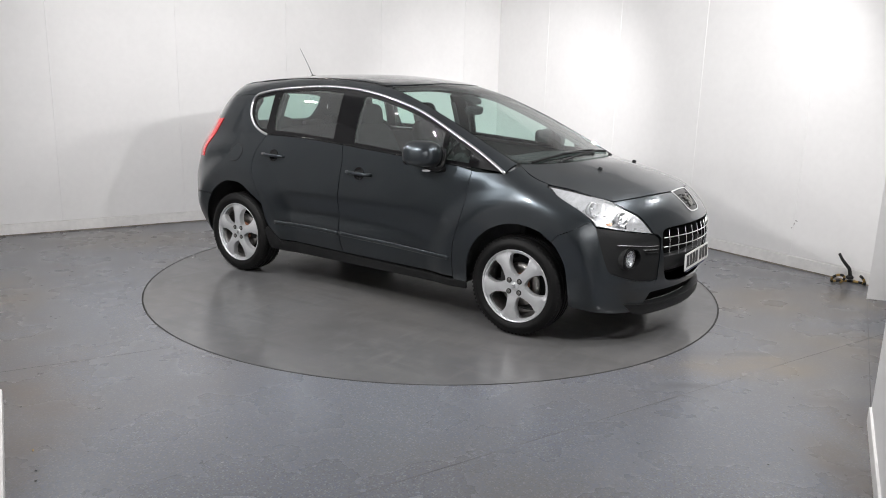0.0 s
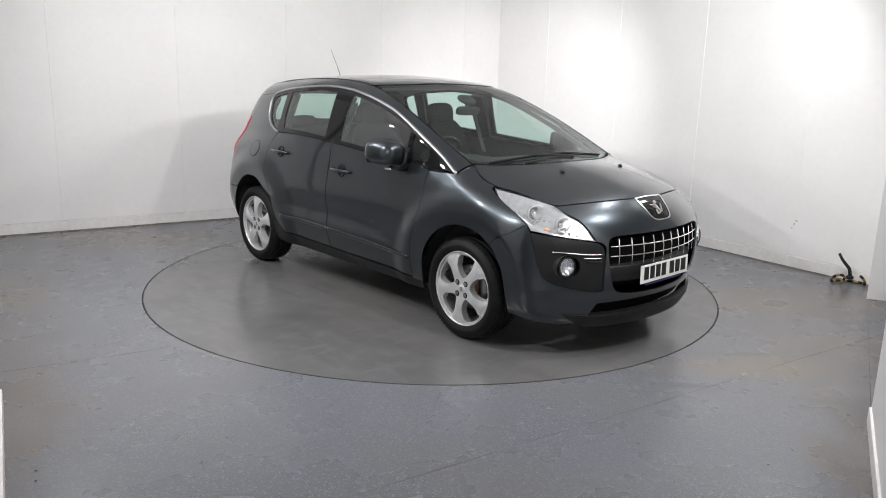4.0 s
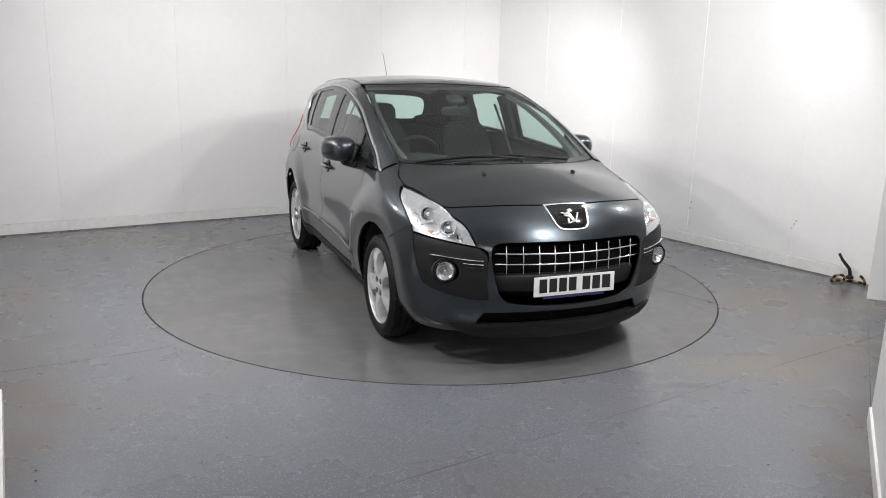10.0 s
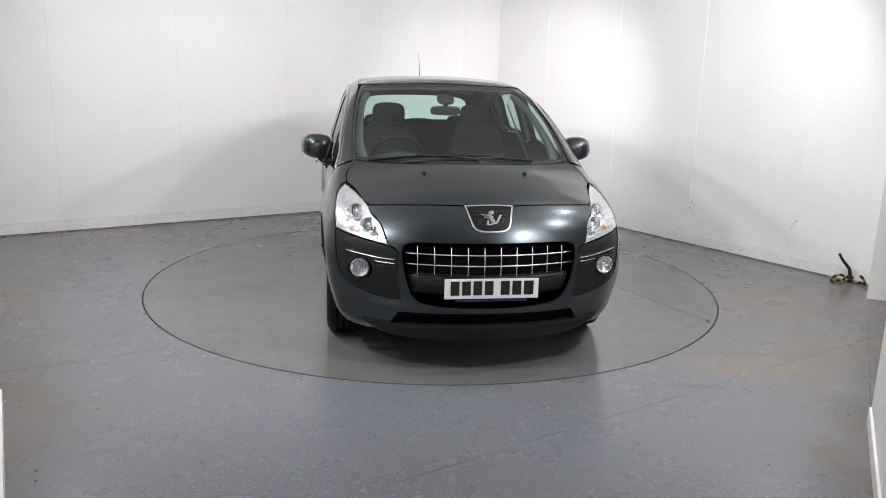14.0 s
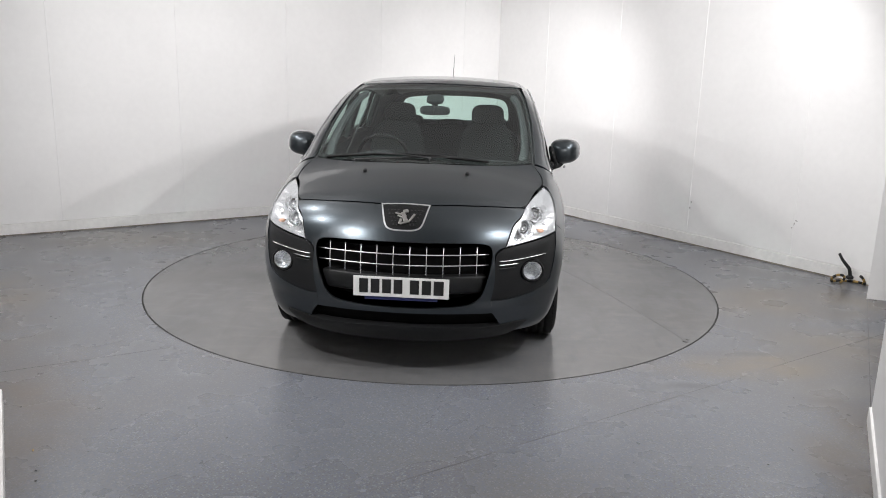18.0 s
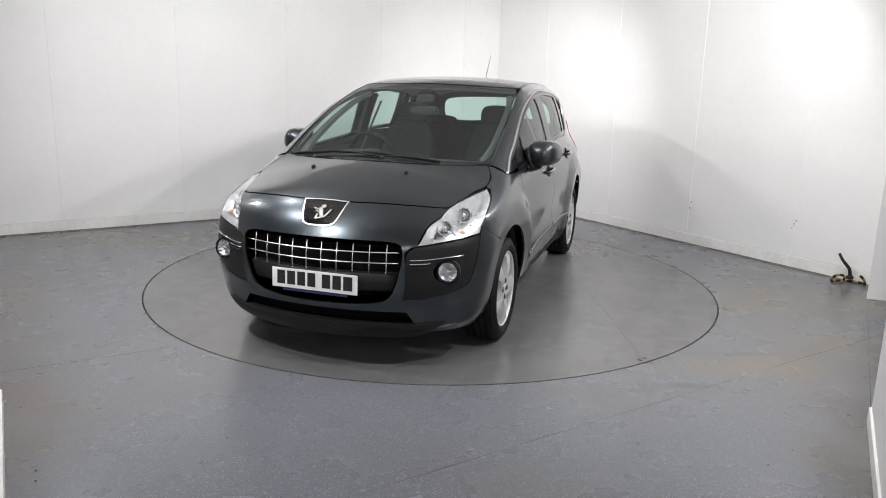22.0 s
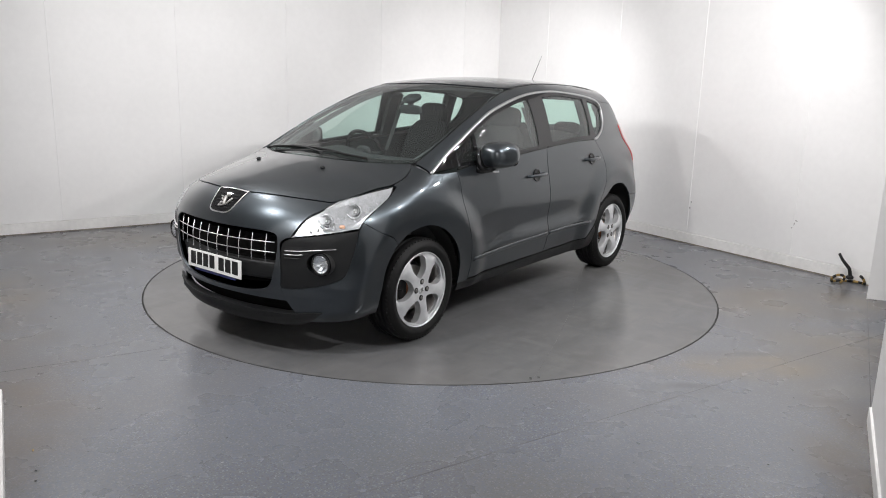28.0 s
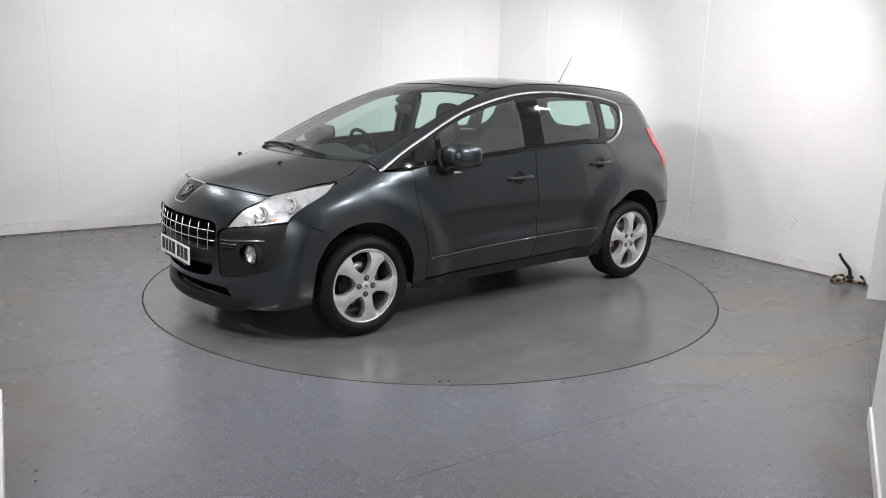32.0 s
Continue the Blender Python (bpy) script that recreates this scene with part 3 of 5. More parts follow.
def panel(name, loop, d, parent, mat, holes=(), label="", gap=0.0, off=0.0, step=0.035, flange=0.014, mirrored=False, bulge=0.0, inward=False):
    """A skin on the body shape inside a loop of 3D points, seen along d, with its edge turned in. gap: drawn in from the loop; off: raised from the body."""
    d = np.array(d, float) / np.linalg.norm(d)
    e1 = np.cross((0, 0, 1.0), d) if abs(d[2]) < 0.95 else np.array((0, 1.0, 0))
    e1 /= np.linalg.norm(e1)
    e2 = np.cross(d, e1)
    flat = lambda q: np.stack([q @ e1, q @ e2], -1)
    loops = [rounded(loop, step * 0.7)] + [rounded(h, step * 0.7) for h in holes]
    flats = [flat(q) for q in loops]
    if gap:
        for k, f in enumerate(flats):
            t = np.roll(f, -1, 0) - np.roll(f, 1, 0)
            nrm = np.stack([-t[:, 1], t[:, 0]], -1) / np.maximum(1e-9, np.linalg.norm(t, axis=1, keepdims=True))
            area = np.sum(f[:, 0] * np.roll(f[:, 1], -1) - f[:, 1] * np.roll(f[:, 0], -1))
            flats[k] = f + nrm * gap * (1 if area > 0 else -1) * (1 if k == 0 else -1)
    lo, hi = flats[0].min(0), flats[0].max(0)
    gx, gy = np.meshgrid(np.arange(lo[0] + step / 2, hi[0], step), np.arange(lo[1] + step / 2, hi[1], step))
    gx[1::2] += step / 2
    grid = np.stack([gx.ravel(), gy.ravel()], -1)
    keep = inside(flats[0], grid)
    for f in flats[1:]:
        keep &= ~inside(f, grid)
    grid = grid[keep]
    for f in flats:
        if len(grid):
            a, b = f[None], np.roll(f, -1, 0)[None]
            ab, ap = b - a, grid[:, None] - a
            s = np.clip((ap * ab).sum(-1) / np.maximum(1e-12, (ab * ab).sum(-1)), 0, 1)
            grid = grid[np.min(np.linalg.norm(ap - s[..., None] * ab, axis=-1), 1) > step * 0.42]
    rim = np.concatenate(flats)
    pts = np.concatenate([rim, grid]) if len(grid) else rim
    edges, base = [], 0
    for f in flats:
        edges += [(base + i, base + (i + 1) % len(f)) for i in range(len(f))]
        base += len(f)
    v2, _, faces, _, _, _ = delaunay_2d_cdt([Vector(p) for p in pts], edges, [], 0, 1e-7)
    v2 = np.array([tuple(v) for v in v2])
    tris = np.array([f for f in faces if len(f) == 3])
    mid = v2[tris].mean(1)
    keep = inside(flats[0], mid)
    for f in flats[1:]:
        keep &= ~inside(f, mid)
    tris = tris[keep]
    p3 = onto(v2[:, :1] * e1 + v2[:, 1:] * e2, d)
    nrm = gradient(p3)
    lift = off + (bulge * smooth(0, 1, np.array([min(1.0, np.min(np.linalg.norm(rim - q, axis=1)) / 0.05) for q in v2])) if bulge else 0.0)
    p3 = p3 + nrm * (lift[:, None] if bulge else off)
    # the edges used once are the border: turn them in
    count = {}
    for a, b, c in tris:
        for e in ((a, b), (b, c), (c, a)):
            count[e] = count.get(e, 0) + 1
    border = [e for e in count if (e[1], e[0]) not in count]
    verts, normals, faces = [tuple(q) for q in p3], [tuple(q) for q in nrm], [tuple(int(i) for i in t) for t in tris]
    if flange:
        for a, b in border:
            q = np.cross(p3[b] - p3[a], nrm[a])
            q = q / max(1e-9, np.linalg.norm(q))
            k = len(verts)
            for i, depth in ((a, 0), (b, 0), (b, flange), (a, flange)):
                verts.append(tuple(p3[i] - nrm[i] * depth))
                normals.append(tuple(q))
            faces.append((k + 1, k, k + 3, k + 2))
    if inward:
        normals, faces = [(-x, -y, -z) for x, y, z in normals], [f[::-1] for f in faces]
    if mirrored:
        verts, normals, faces = [(x, -y, z) for x, y, z in verts], [(x, -y, z) for x, y, z in normals], [f[::-1] for f in faces]
    me = bpy.data.meshes.new(name)
    me.from_pydata(verts, [], faces)
    me.polygons.foreach_set("use_smooth", [True] * len(me.polygons))
    me.normals_split_custom_set_from_vertices(normals)
    me.materials.append(mat)
    ob = new(name, me)
    ob.parent = parent
    return tagged(ob, label=label)


def both(name, loop, d, parents, mat, **more):
    """The same panel on the car's left and right; parents: one for both, or a pair."""
    pair = parents if isinstance(parents, tuple) else (parents, parents)
    return tuple(panel(name, loop, d, p, mat, mirrored=flip, **more) for p, flip in zip(pair, (False, True)))


def strip(name, line, width, proud, parent, mat, label="", mirrored=False, sink=0.006):
    """A half-round moulding along a line on the body."""
    q = rounded(line, 0.03, closed=False)
    g = gradient(q)
    t = np.gradient(q, axis=0)
    across = np.cross(g, t)
    across /= np.linalg.norm(across, axis=1, keepdims=True)
    bm = bmesh.new()
    rings = []
    for p, n, a in zip(q, g, across):
        ring = []
        for s, h in ((-0.5, -sink / max(proud, 1e-6)), (-0.5, 0.35), (-0.32, 0.85), (0, 1.0), (0.32, 0.85), (0.5, 0.35), (0.5, -sink / max(proud, 1e-6))):
            v = p + a * s * width + n * proud * h
            ring.append(bm.verts.new((v[0], -v[1] if mirrored else v[1], v[2])))
        rings.append(ring)
    for a, b in zip(rings, rings[1:]):
        for k in range(6):
            bm.faces.new((a[k], a[k + 1], b[k + 1], b[k]))
    bm.faces.new(rings[0]), bm.faces.new(rings[-1][::-1])
    bmesh.ops.recalc_face_normals(bm, faces=bm.faces)
    return part(name, bm, mat, parent, label, True)


# ---- the car ----
car = empty("car", "dark grey metallic five-door crossover car with silver alloy wheels", "car")

# outlines in side view (x, z)
CHROME_LINE = [(1.177, 1.041), (1.009, 1.133), (0.856, 1.213), (0.572, 1.346), (0.397, 1.412), (0.102, 1.485), (-0.18, 1.525), (-0.515, 1.534), (-0.955, 1.498), (-1.19, 1.452),
               (-1.235, 1.40), (-1.235, 1.33), (-1.21, 1.27), (-1.14, 1.205), (-1.05, 1.165), (-0.985, 1.150)]
BELT = [(-0.985, 1.150), (-0.624, 1.150), (-0.17, 1.126), (0.335, 1.092), (0.822, 1.060), (0.94, 1.048), (1.177, 1.041)]
DOOR_FRONT = [(0.945, 1.040), (0.935, 0.93), (0.929, 0.831), (0.905, 0.70), (0.865, 0.573), (0.850, 0.44), (0.847, 0.318)]
B_GAP = [(-0.172, 1.126), (-0.160, 1.015), (-0.170, 0.865), (-0.176, 0.71), (-0.172, 0.487), (-0.150, 0.332)]
DOOR_REAR = [(-0.985, 1.146), (-1.035, 1.085), (-1.075, 1.014), (-1.091, 0.934), (-1.060, 0.825), (-0.975, 0.665), (-0.920, 0.489), (-0.860, 0.41), (-0.775, 0.348)]
ARCH_F = [(0.945, 0.27), (0.950, 0.344), (0.981, 0.512), (1.072, 0.645), (1.20, 0.722), (1.33, 0.744), (1.47, 0.718), (1.585, 0.643), (1.650, 0.535), (1.672, 0.40), (1.665, 0.25)]
ARCH_R = [(-0.935, 0.27), (-0.945, 0.42), (-0.985, 0.56), (-1.075, 0.68), (-1.19, 0.745), (-1.31, 0.760), (-1.43, 0.740), (-1.55, 0.665), (-1.64, 0.54), (-1.675, 0.40), (-1.68, 0.25)]


def twice(p):
    return [p, p]


def body_panels():
    # bonnet
    half = [(1.484, 0.0), (1.455, 0.22), (1.40, 0.38), (1.32, 0.54), (1.235, 0.68)]
    flank = [(1.225, 0.715), (1.34, 0.762), (1.459, 0.765), (1.553, 0.732), (1.66, 0.705), (1.77, 0.680), (1.835, 0.650)]
    lead = [(1.866, 0.611), (1.94, 0.455), (1.995, 0.28), (2.026, 0.12), (2.030, 0.0)]
    right = half + flank + lead
    loop = right + [(x, -y) for x, y in right[::-1]][1:-1]
    panel("bonnet", top_line(loop), UP, car, PAINT, gap=0.0025, step=0.04)
    # front wings
    shut = [p for p in top_line([(1.835, 0.655), (1.77, 0.686), (1.66, 0.711), (1.553, 0.738), (1.459, 0.771), (1.34, 0.768), (1.235, 0.722)])]
    headlamp_back = [(1.459, 0.792, 0.980), (1.560, 0.836, 0.936), (1.693, 0.851, 0.876), (1.791, 0.846, 0.817)]
    wing = (twice(on_side(0.847, 0.30)) + [on_side(x, z) for x, z in DOOR_FRONT[::-1][1:-1]] + twice(on_side(0.945, 1.036)) + side_line([(1.06, 1.035)]) + twice(on_side(1.19, 1.036)) + twice(shut[-1])
            + shut[-2:-4:-1] + twice(np.array(headlamp_back[0])) + [np.array(p) for p in headlamp_back[1:-1]] + twice(np.array(headlamp_back[-1])) + side_line([(1.70, 0.754)]) + twice(on_side(1.60, 0.708)) + twice(on_side(1.562, 0.660))
            + side_line(ARCH_F[6:1:-1]) + twice(on_side(0.946, 0.30)))
    both("front_wing", wing, (0.15, 1, 0.45), car, PAINT, gap=0.001)
    # doors
    front = twice(on_side(*DOOR_FRONT[0])) + side_line(DOOR_FRONT[1:-1]) + twice(on_side(*DOOR_FRONT[-1])) + twice(on_side(-0.150, 0.332)) + side_line(B_GAP[1:-1][::-1]) + twice(on_side(*B_GAP[0])) + side_line(BELT[3:5])
    fl = both("front_door", front, SIDE, car, PAINT, gap=0.003)
    rear = twice(on_side(*B_GAP[0])) + side_line(B_GAP[1:-1]) + twice(on_side(*B_GAP[-1])) + twice(on_side(*DOOR_REAR[-1])) + side_line(DOOR_REAR[1:-1][::-1]) + twice(on_side(*DOOR_REAR[0])) + side_line(BELT[1:2])
    rl = both("rear_door", rear, SIDE, car, PAINT, gap=0.003)
    # roof sides: from the windscreen pillar back to the rear pillar
    upper = top_line([(1.205, 0.728), (0.95, 0.722), (0.6, 0.698), (0.3, 0.666), (0.06, 0.640), (-0.4, 0.615), (-0.9, 0.605), (-1.3, 0.590), (-1.62, 0.56)])
    rail = (twice(on_side(1.177, 1.041)) + side_line(CHROME_LINE[1:9]) + twice(on_side(-1.19, 1.452)) + twice(on_side(-1.50, 1.43)) + twice(upper[-1]) + upper[-2:0:-1] + twice(upper[0]))
    both("roof_side", rail, (0.25, 1, 0.9), car, PAINT)
    # rear quarter
    quarter = (twice(on_side(*DOOR_REAR[0])) + side_line(DOOR_REAR[1:6]) + twice(on_side(-0.963, 0.62)) + side_line(ARCH_R[3:8]) + twice(on_side(-1.585, 0.63)) + twice(on_side(-1.83, 0.63))
               + side_line([(-1.84, 0.75), (-1.82, 0.92), (-1.84, 1.04), (-1.72, 1.20), (-1.60, 1.32)]) + twice(on_side(-1.50, 1.43)) + twice(on_side(-1.19, 1.452)) + side_line(CHROME_LINE[10:15]))
    both("rear_quarter", quarter, (-0.25, 1, 0.1), car, PAINT, gap=0.001)
    # sills
    sill = twice(on_side(0.945, 0.298)) + twice(on_side(0.93, 0.24)) + twice(on_side(-0.93, 0.25)) + twice(on_side(-0.94, 0.40)) + side_line([(-0.90, 0.44), (-0.83, 0.37)]) + twice(on_side(-0.775, 0.340)) + twice(on_side(-0.150, 0.325))
    both("sill", sill, SIDE, car, PLASTIC, gap=0.002, off=0.004, label="black plastic sill")
    # roof skin
    edge = [(0.150, 0.0), (0.145, 0.30), (0.110, 0.50), (0.065, 0.605), (0.03, 0.622), (-0.4, 0.598), (-0.9, 0.588), (-1.3, 0.574), (-1.58, 0.545), (-1.66, 0.3), (-1.68, 0.0)]
    loop = edge + [(x, -y) for x, y in edge[::-1]][1:-1]
    panel("roof", top_line(loop), UP, car, PAINT, gap=0.003, step=0.05)
    for flip in (False, True):
        line = top_line([(0.05, 0.630), (-0.4, 0.606), (-0.9, 0.596), (-1.3, 0.582), (-1.58, 0.553)])
        strip("roof_moulding", line, 0.022, 0.003, car, GLOSS_BLACK, "black roof channel moulding", flip)
    return fl, rl


fl, rl = body_panels()


def windows():
    # windscreen with its dark border
    half = [(1.455, 0.0), (1.43, 0.22), (1.375, 0.38), (1.30, 0.54), (1.215, 0.675)]
    side_edge = [(1.185, 0.708), (0.95, 0.708), (0.6, 0.685), (0.3, 0.654), (0.10, 0.618)]
    head = [(0.085, 0.595), (0.125, 0.50), (0.160, 0.30), (0.165, 0.0)]
    right = half + side_edge + head
    loop = right + [(x, -y) for x, y in right[::-1]][1:-1]
    panel("windscreen", top_line(loop), UP, car, WIND_GLASS, off=-0.004, step=0.06, flange=0.004, label="clear raked windscreen")
    inner = [(1.345, 0.0), (1.32, 0.30), (1.26, 0.50), (1.200, 0.630), (1.15, 0.684), (0.95, 0.696), (0.6, 0.674), (0.3, 0.642), (0.115, 0.606), (0.140, 0.50), (0.174, 0.30), (0.180, 0.0)]
    hole = inner + [(x, -y) for x, y in inner[::-1]][1:-1]
    panel("windscreen_border", top_line(loop), UP, car, GLOSS_BLACK, holes=[top_line(hole)], off=-0.012, step=0.05, flange=0.003, label="black printed windscreen border")
    # side glass
    frames = {
        "front_quarter": ([(0.905, 1.085), (0.905, 1.160), (0.725, 1.253), (0.720, 1.095)], DARK_GLASS, 0),
        "front": ([(0.690, 1.098), (0.690, 1.268), (0.56, 1.327), (0.39, 1.388), (0.10, 1.458), (-0.055, 1.483), (-0.075, 1.30), (-0.075, 1.150), (0.335, 1.122)], TINT_GLASS, 0),
        "rear": ([(-0.270, 1.163), (-0.265, 1.495), (-0.515, 1.505), (-0.905, 1.477), (-0.925, 1.30), (-0.905, 1.188), (-0.624, 1.182)], TINT_GLASS, 1),
        "corner": ([(-1.000, 1.190), (-0.985, 1.465), (-1.14, 1.435), (-1.195, 1.40), (-1.195, 1.33), (-1.165, 1.255), (-1.09, 1.200)], TINT_GLASS, 2),
    }
    door_pairs = {0: fl, 1: rl, 2: (car, car)}
    holes = []
    for key, (pts, glass_mat, where) in frames.items():
        loop = [q for p in side_line(pts) for q in ([p, p] if key in ("front_quarter",) else [p])]
        if key == "front":
            loop = twice(loop[0]) + twice(loop[1]) + loop[2:5] + twice(loop[5]) + [loop[6]] + twice(loop[7]) + loop[8:]
        elif key == "rear":
            loop = twice(loop[0]) + twice(loop[1]) + [loop[2]] + twice(loop[3]) + [loop[4]] + twice(loop[5]) + loop[6:]
        elif key == "corner":
            loop = twice(loop[0]) + twice(loop[1]) + loop[2:]
        holes.append(loop)
        both("corner_window" if key == "corner" else "door_window", loop, SIDE, door_pairs[where], glass_mat, off=-0.008, flange=0.004, step=0.07, label="dark green-tinted glass")
    # black surround behind the glass, one for the whole window band
    band = twice(on_side(1.165, 1.046)) + side_line([(1.009, 1.124), (0.856, 1.203), (0.572, 1.336), (0.397, 1.402), (0.102, 1.475), (-0.18, 1.515), (-0.515, 1.524), (-0.955, 1.488), (-1.18, 1.444),
                     (-1.225, 1.395), (-1.225, 1.33), (-1.20, 1.275), (-1.13, 1.212), (-1.05, 1.172)]) + twice(on_side(-0.985, 1.158)) + side_line([(-0.624, 1.158), (-0.17, 1.134), (0.335, 1.100), (0.822, 1.068)]) + twice(on_side(1.12, 1.050))
    both("window_frame", band, SIDE, car, GLOSS_BLACK, holes=holes, off=-0.002, flange=0.022, step=0.04, label="gloss black pillars and window frames")
    for flip in (False, True):
        strip("chrome_strip", side_line(CHROME_LINE), 0.019, 0.006, car, EMBLEM, "polished chrome window surround", flip)
        for k, pts in enumerate(([(0.93, 1.052), (0.822, 1.064), (0.335, 1.096), (-0.165, 1.130)], [(-0.178, 1.131), (-0.624, 1.154), (-0.975, 1.154)])):
            strip("window_seal", side_line(pts), 0.012, 0.006, (fl, rl)[k][flip], GLOSS_BLACK, "", flip)


windows()


def nose():
    # bumper: middle with mouth opening, and one corner piece each side
    mouth = [(0.0, 0.758), (0.25, 0.757), (0.42, 0.752), (0.475, 0.735), (0.488, 0.69), (0.478, 0.60), (0.455, 0.51), (0.425, 0.445), (0.375, 0.408), (0.25, 0.392), (0.0, 0.386)]
    mouth_loop = nose_line(mouth + [(-y, z) for y, z in mouth[::-1]][1:-1])
    badge_hole = nose_line([(0.136, 0.932), (0.136, 0.932), (0.098, 0.83), (0.06, 0.815), (0.0, 0.812), (-0.06, 0.815), (-0.098, 0.83), (-0.136, 0.932), (-0.136, 0.932)])
    upper = [on_top(x + 0.004, y) for x, y in [(2.030, 0.0), (2.026, 0.12), (1.995, 0.28), (1.94, 0.455), (1.866, 0.611)]]
    lamp_in = [np.array(p) for p in [(1.842, 0.664, 0.908), (1.921, 0.636, 0.874), (1.996, 0.592, 0.830), (2.079, 0.556, 0.727)]]
    cut = nose_line([(0.530, 0.722), (0.503, 0.690), (0.507, 0.62), (0.505, 0.52), (0.49, 0.425), (0.50, 0.346), (0.50, 0.346)])
    low = nose_line([(0.50, 0.346), (0.48, 0.346), (0.40, 0.348), (0.2, 0.352), (0.0, 0.354)])
    right = upper + twice(lamp_in[0]) + lamp_in[1:3] + twice(lamp_in[3]) + cut[:-2] + twice(cut[-1]) + low[1:]
    loop = right + [p * (1, -1, 1) for p in right[::-1]][1:-1]
    bumper = panel("front_bumper", loop, FRONT, car, PAINT, holes=[mouth_loop], flange=0.03, gap=0.001, step=0.028)
    # black corner insert round the fog lamp
    insert = [(2.081, 0.553, 0.722), (2.018, 0.661, 0.740), (1.935, 0.763, 0.758), (1.819, 0.844, 0.773), (1.845, 0.838, 0.681), (1.880, 0.820, 0.563), (1.915, 0.800, 0.500), (2.006, 0.692, 0.452), (2.075, 0.565, 0.425), (2.105, 0.492, 0.428), (2.118, 0.500, 0.52), (2.112, 0.507, 0.62), (2.10, 0.510, 0.69)]
    ins3 = onto(np.array(insert), QUARTER)
    ins_loop = twice(ins3[0]) + list(ins3[1:3]) + twice(ins3[3]) + list(ins3[4:9]) + twice(ins3[9]) + list(ins3[10:])
    fog = onto(np.array([(2.004, 0.712, 0.585)]), FRONT)[0]
    ring = [onto(np.array([fog + np.array((0, 0.066 * math.cos(a), 0.066 * math.sin(a)))]), FRONT)[0] for a in np.linspace(0, 2 * math.pi, 17)[:-1]]
    inserts = both("fog_surround", ins_loop, (1, 0.8, 0), bumper, PLASTIC, holes=[ring], off=-0.006, flange=0.04, step=0.03, label="black grained plastic fog lamp surround")
    # painted corner below and behind the insert
    corner = ([np.array(p) for p in [(1.793, 0.851, 0.812)]] * 2 + [on_side(1.70, 0.753)] + twice(on_side(1.601, 0.7065)) + twice(on_side(1.5635, 0.6585)) + side_line(ARCH_F[7:10]) + twice(on_side(1.665, 0.255))
              + [onto(np.array([p]), (1, 0.8, 0))[0] for p in [(1.80, 0.78, 0.235), (1.90, 0.70, 0.225)]] + twice(onto(np.array([(2.03, 0.575, 0.225)]), (1, 0.8, 0))[0]) + twice(cut[-1]) + [cut[-3]] + [ins3[9]] + list(ins3[8:3:-1]) + twice(ins3[3]))
    both("bumper_corner", corner, (1, 1.3, 0), bumper, PAINT, gap=0.0, step=0.03)
    # lower slot and lip
    slot = nose_line([(0.565, 0.345), (0.48, 0.345), (0.3, 0.346), (0.0, 0.350)])
    slot += [p * (1, -1, 1) for p in slot[::-1]][1:]
    slot_low = nose_line([(-0.63, 0.24), (-0.63, 0.24), (-0.3, 0.255), (0.0, 0.258), (0.3, 0.255), (0.63, 0.24), (0.63, 0.24)])
    # the slot's shade is painted on this sheet too
    panel("lower_grille", twice(slot[0]) + slot[1:-1] + twice(slot[-1]) + slot_low, FRONT, bumper, GRILLE_SHADE, off=-0.050, flange=0.05, step=0.05, label="dark recessed lower air intake")
    lip = [(0.0, 0.281), (0.30, 0.274), (0.44, 0.270), (0.54, 0.274), (0.61, 0.284), (0.69, 0.290), (0.69, 0.290), (0.63, 0.244), (0.55, 0.208), (0.40, 0.190), (0.0, 0.184)]
    panel("bumper_lip", nose_line(lip + [(-y, z) for y, z in lip[::-1]][1:-1]), FRONT, bumper, PLASTIC, off=0.012, bulge=0.022, flange=0.05, step=0.025, label="black plastic bumper lip")
    # mouth: recess with its shade painted in near-black, chrome grid, plate plinth
    panel("grille_recess", mouth_loop, FRONT, bumper, GRILLE_SHADE, off=-0.085, flange=-0.075, step=0.05)
    grille = empty("grille", "", "")
    grille.parent = car
    for z0 in (0.694, 0.636):
        line = [on_nose(y, z0) for y in np.linspace(-0.468, 0.468, 21)]
        part("grille_bar", tube([p + np.array((-0.008, 0, 0)) for p in line], 0.0040, 6), CHROME, grille, smooth_it=True)
    for k in range(10):
        y = -0.405 + 0.09 * k
        line = [on_nose(y, z) + np.array((-0.014, 0, 0)) for z in (0.575, 0.62, 0.67, 0.737)]
        part("grille_bar", tube(line, 0.0033, 6), CHROME, grille, smooth_it=True)
    bm = bmesh.new()
    rows = []
    for y in np.linspace(-0.462, 0.462, 17):
        a, b = on_nose(y, 0.565), on_nose(y, 0.475)
        rows.append([bm.verts.new(tuple(q)) for q in (a + (-0.09, 0, 0.004), a + (-0.046, 0, 0.004), a + (-0.036, 0, -0.006), b + (-0.034, 0, 0.0), b + (-0.05, 0, -0.012), b + (-0.09, 0, -0.012))])
    for a, b in zip(rows, rows[1:]):
        for k in range(5):
            bm.faces.new((a[k], b[k], b[k + 1], a[k + 1]))
    bm.faces.new(rows[0]), bm.faces.new(rows[-1][::-1])
    bmesh.ops.recalc_face_normals(bm, faces=bm.faces)
    part("plate_plinth", bm, PLASTIC, bumper, "black plastic number plate plinth", True)
    # number plate, its characters as plain bars
    plate = part("number_plate", box((0.006, 0.525, 0.112), pose(2.198, 0, 0.508, 0, -2, 0), 0.003), PLATE_WHITE, car, "white front number plate with black marks")
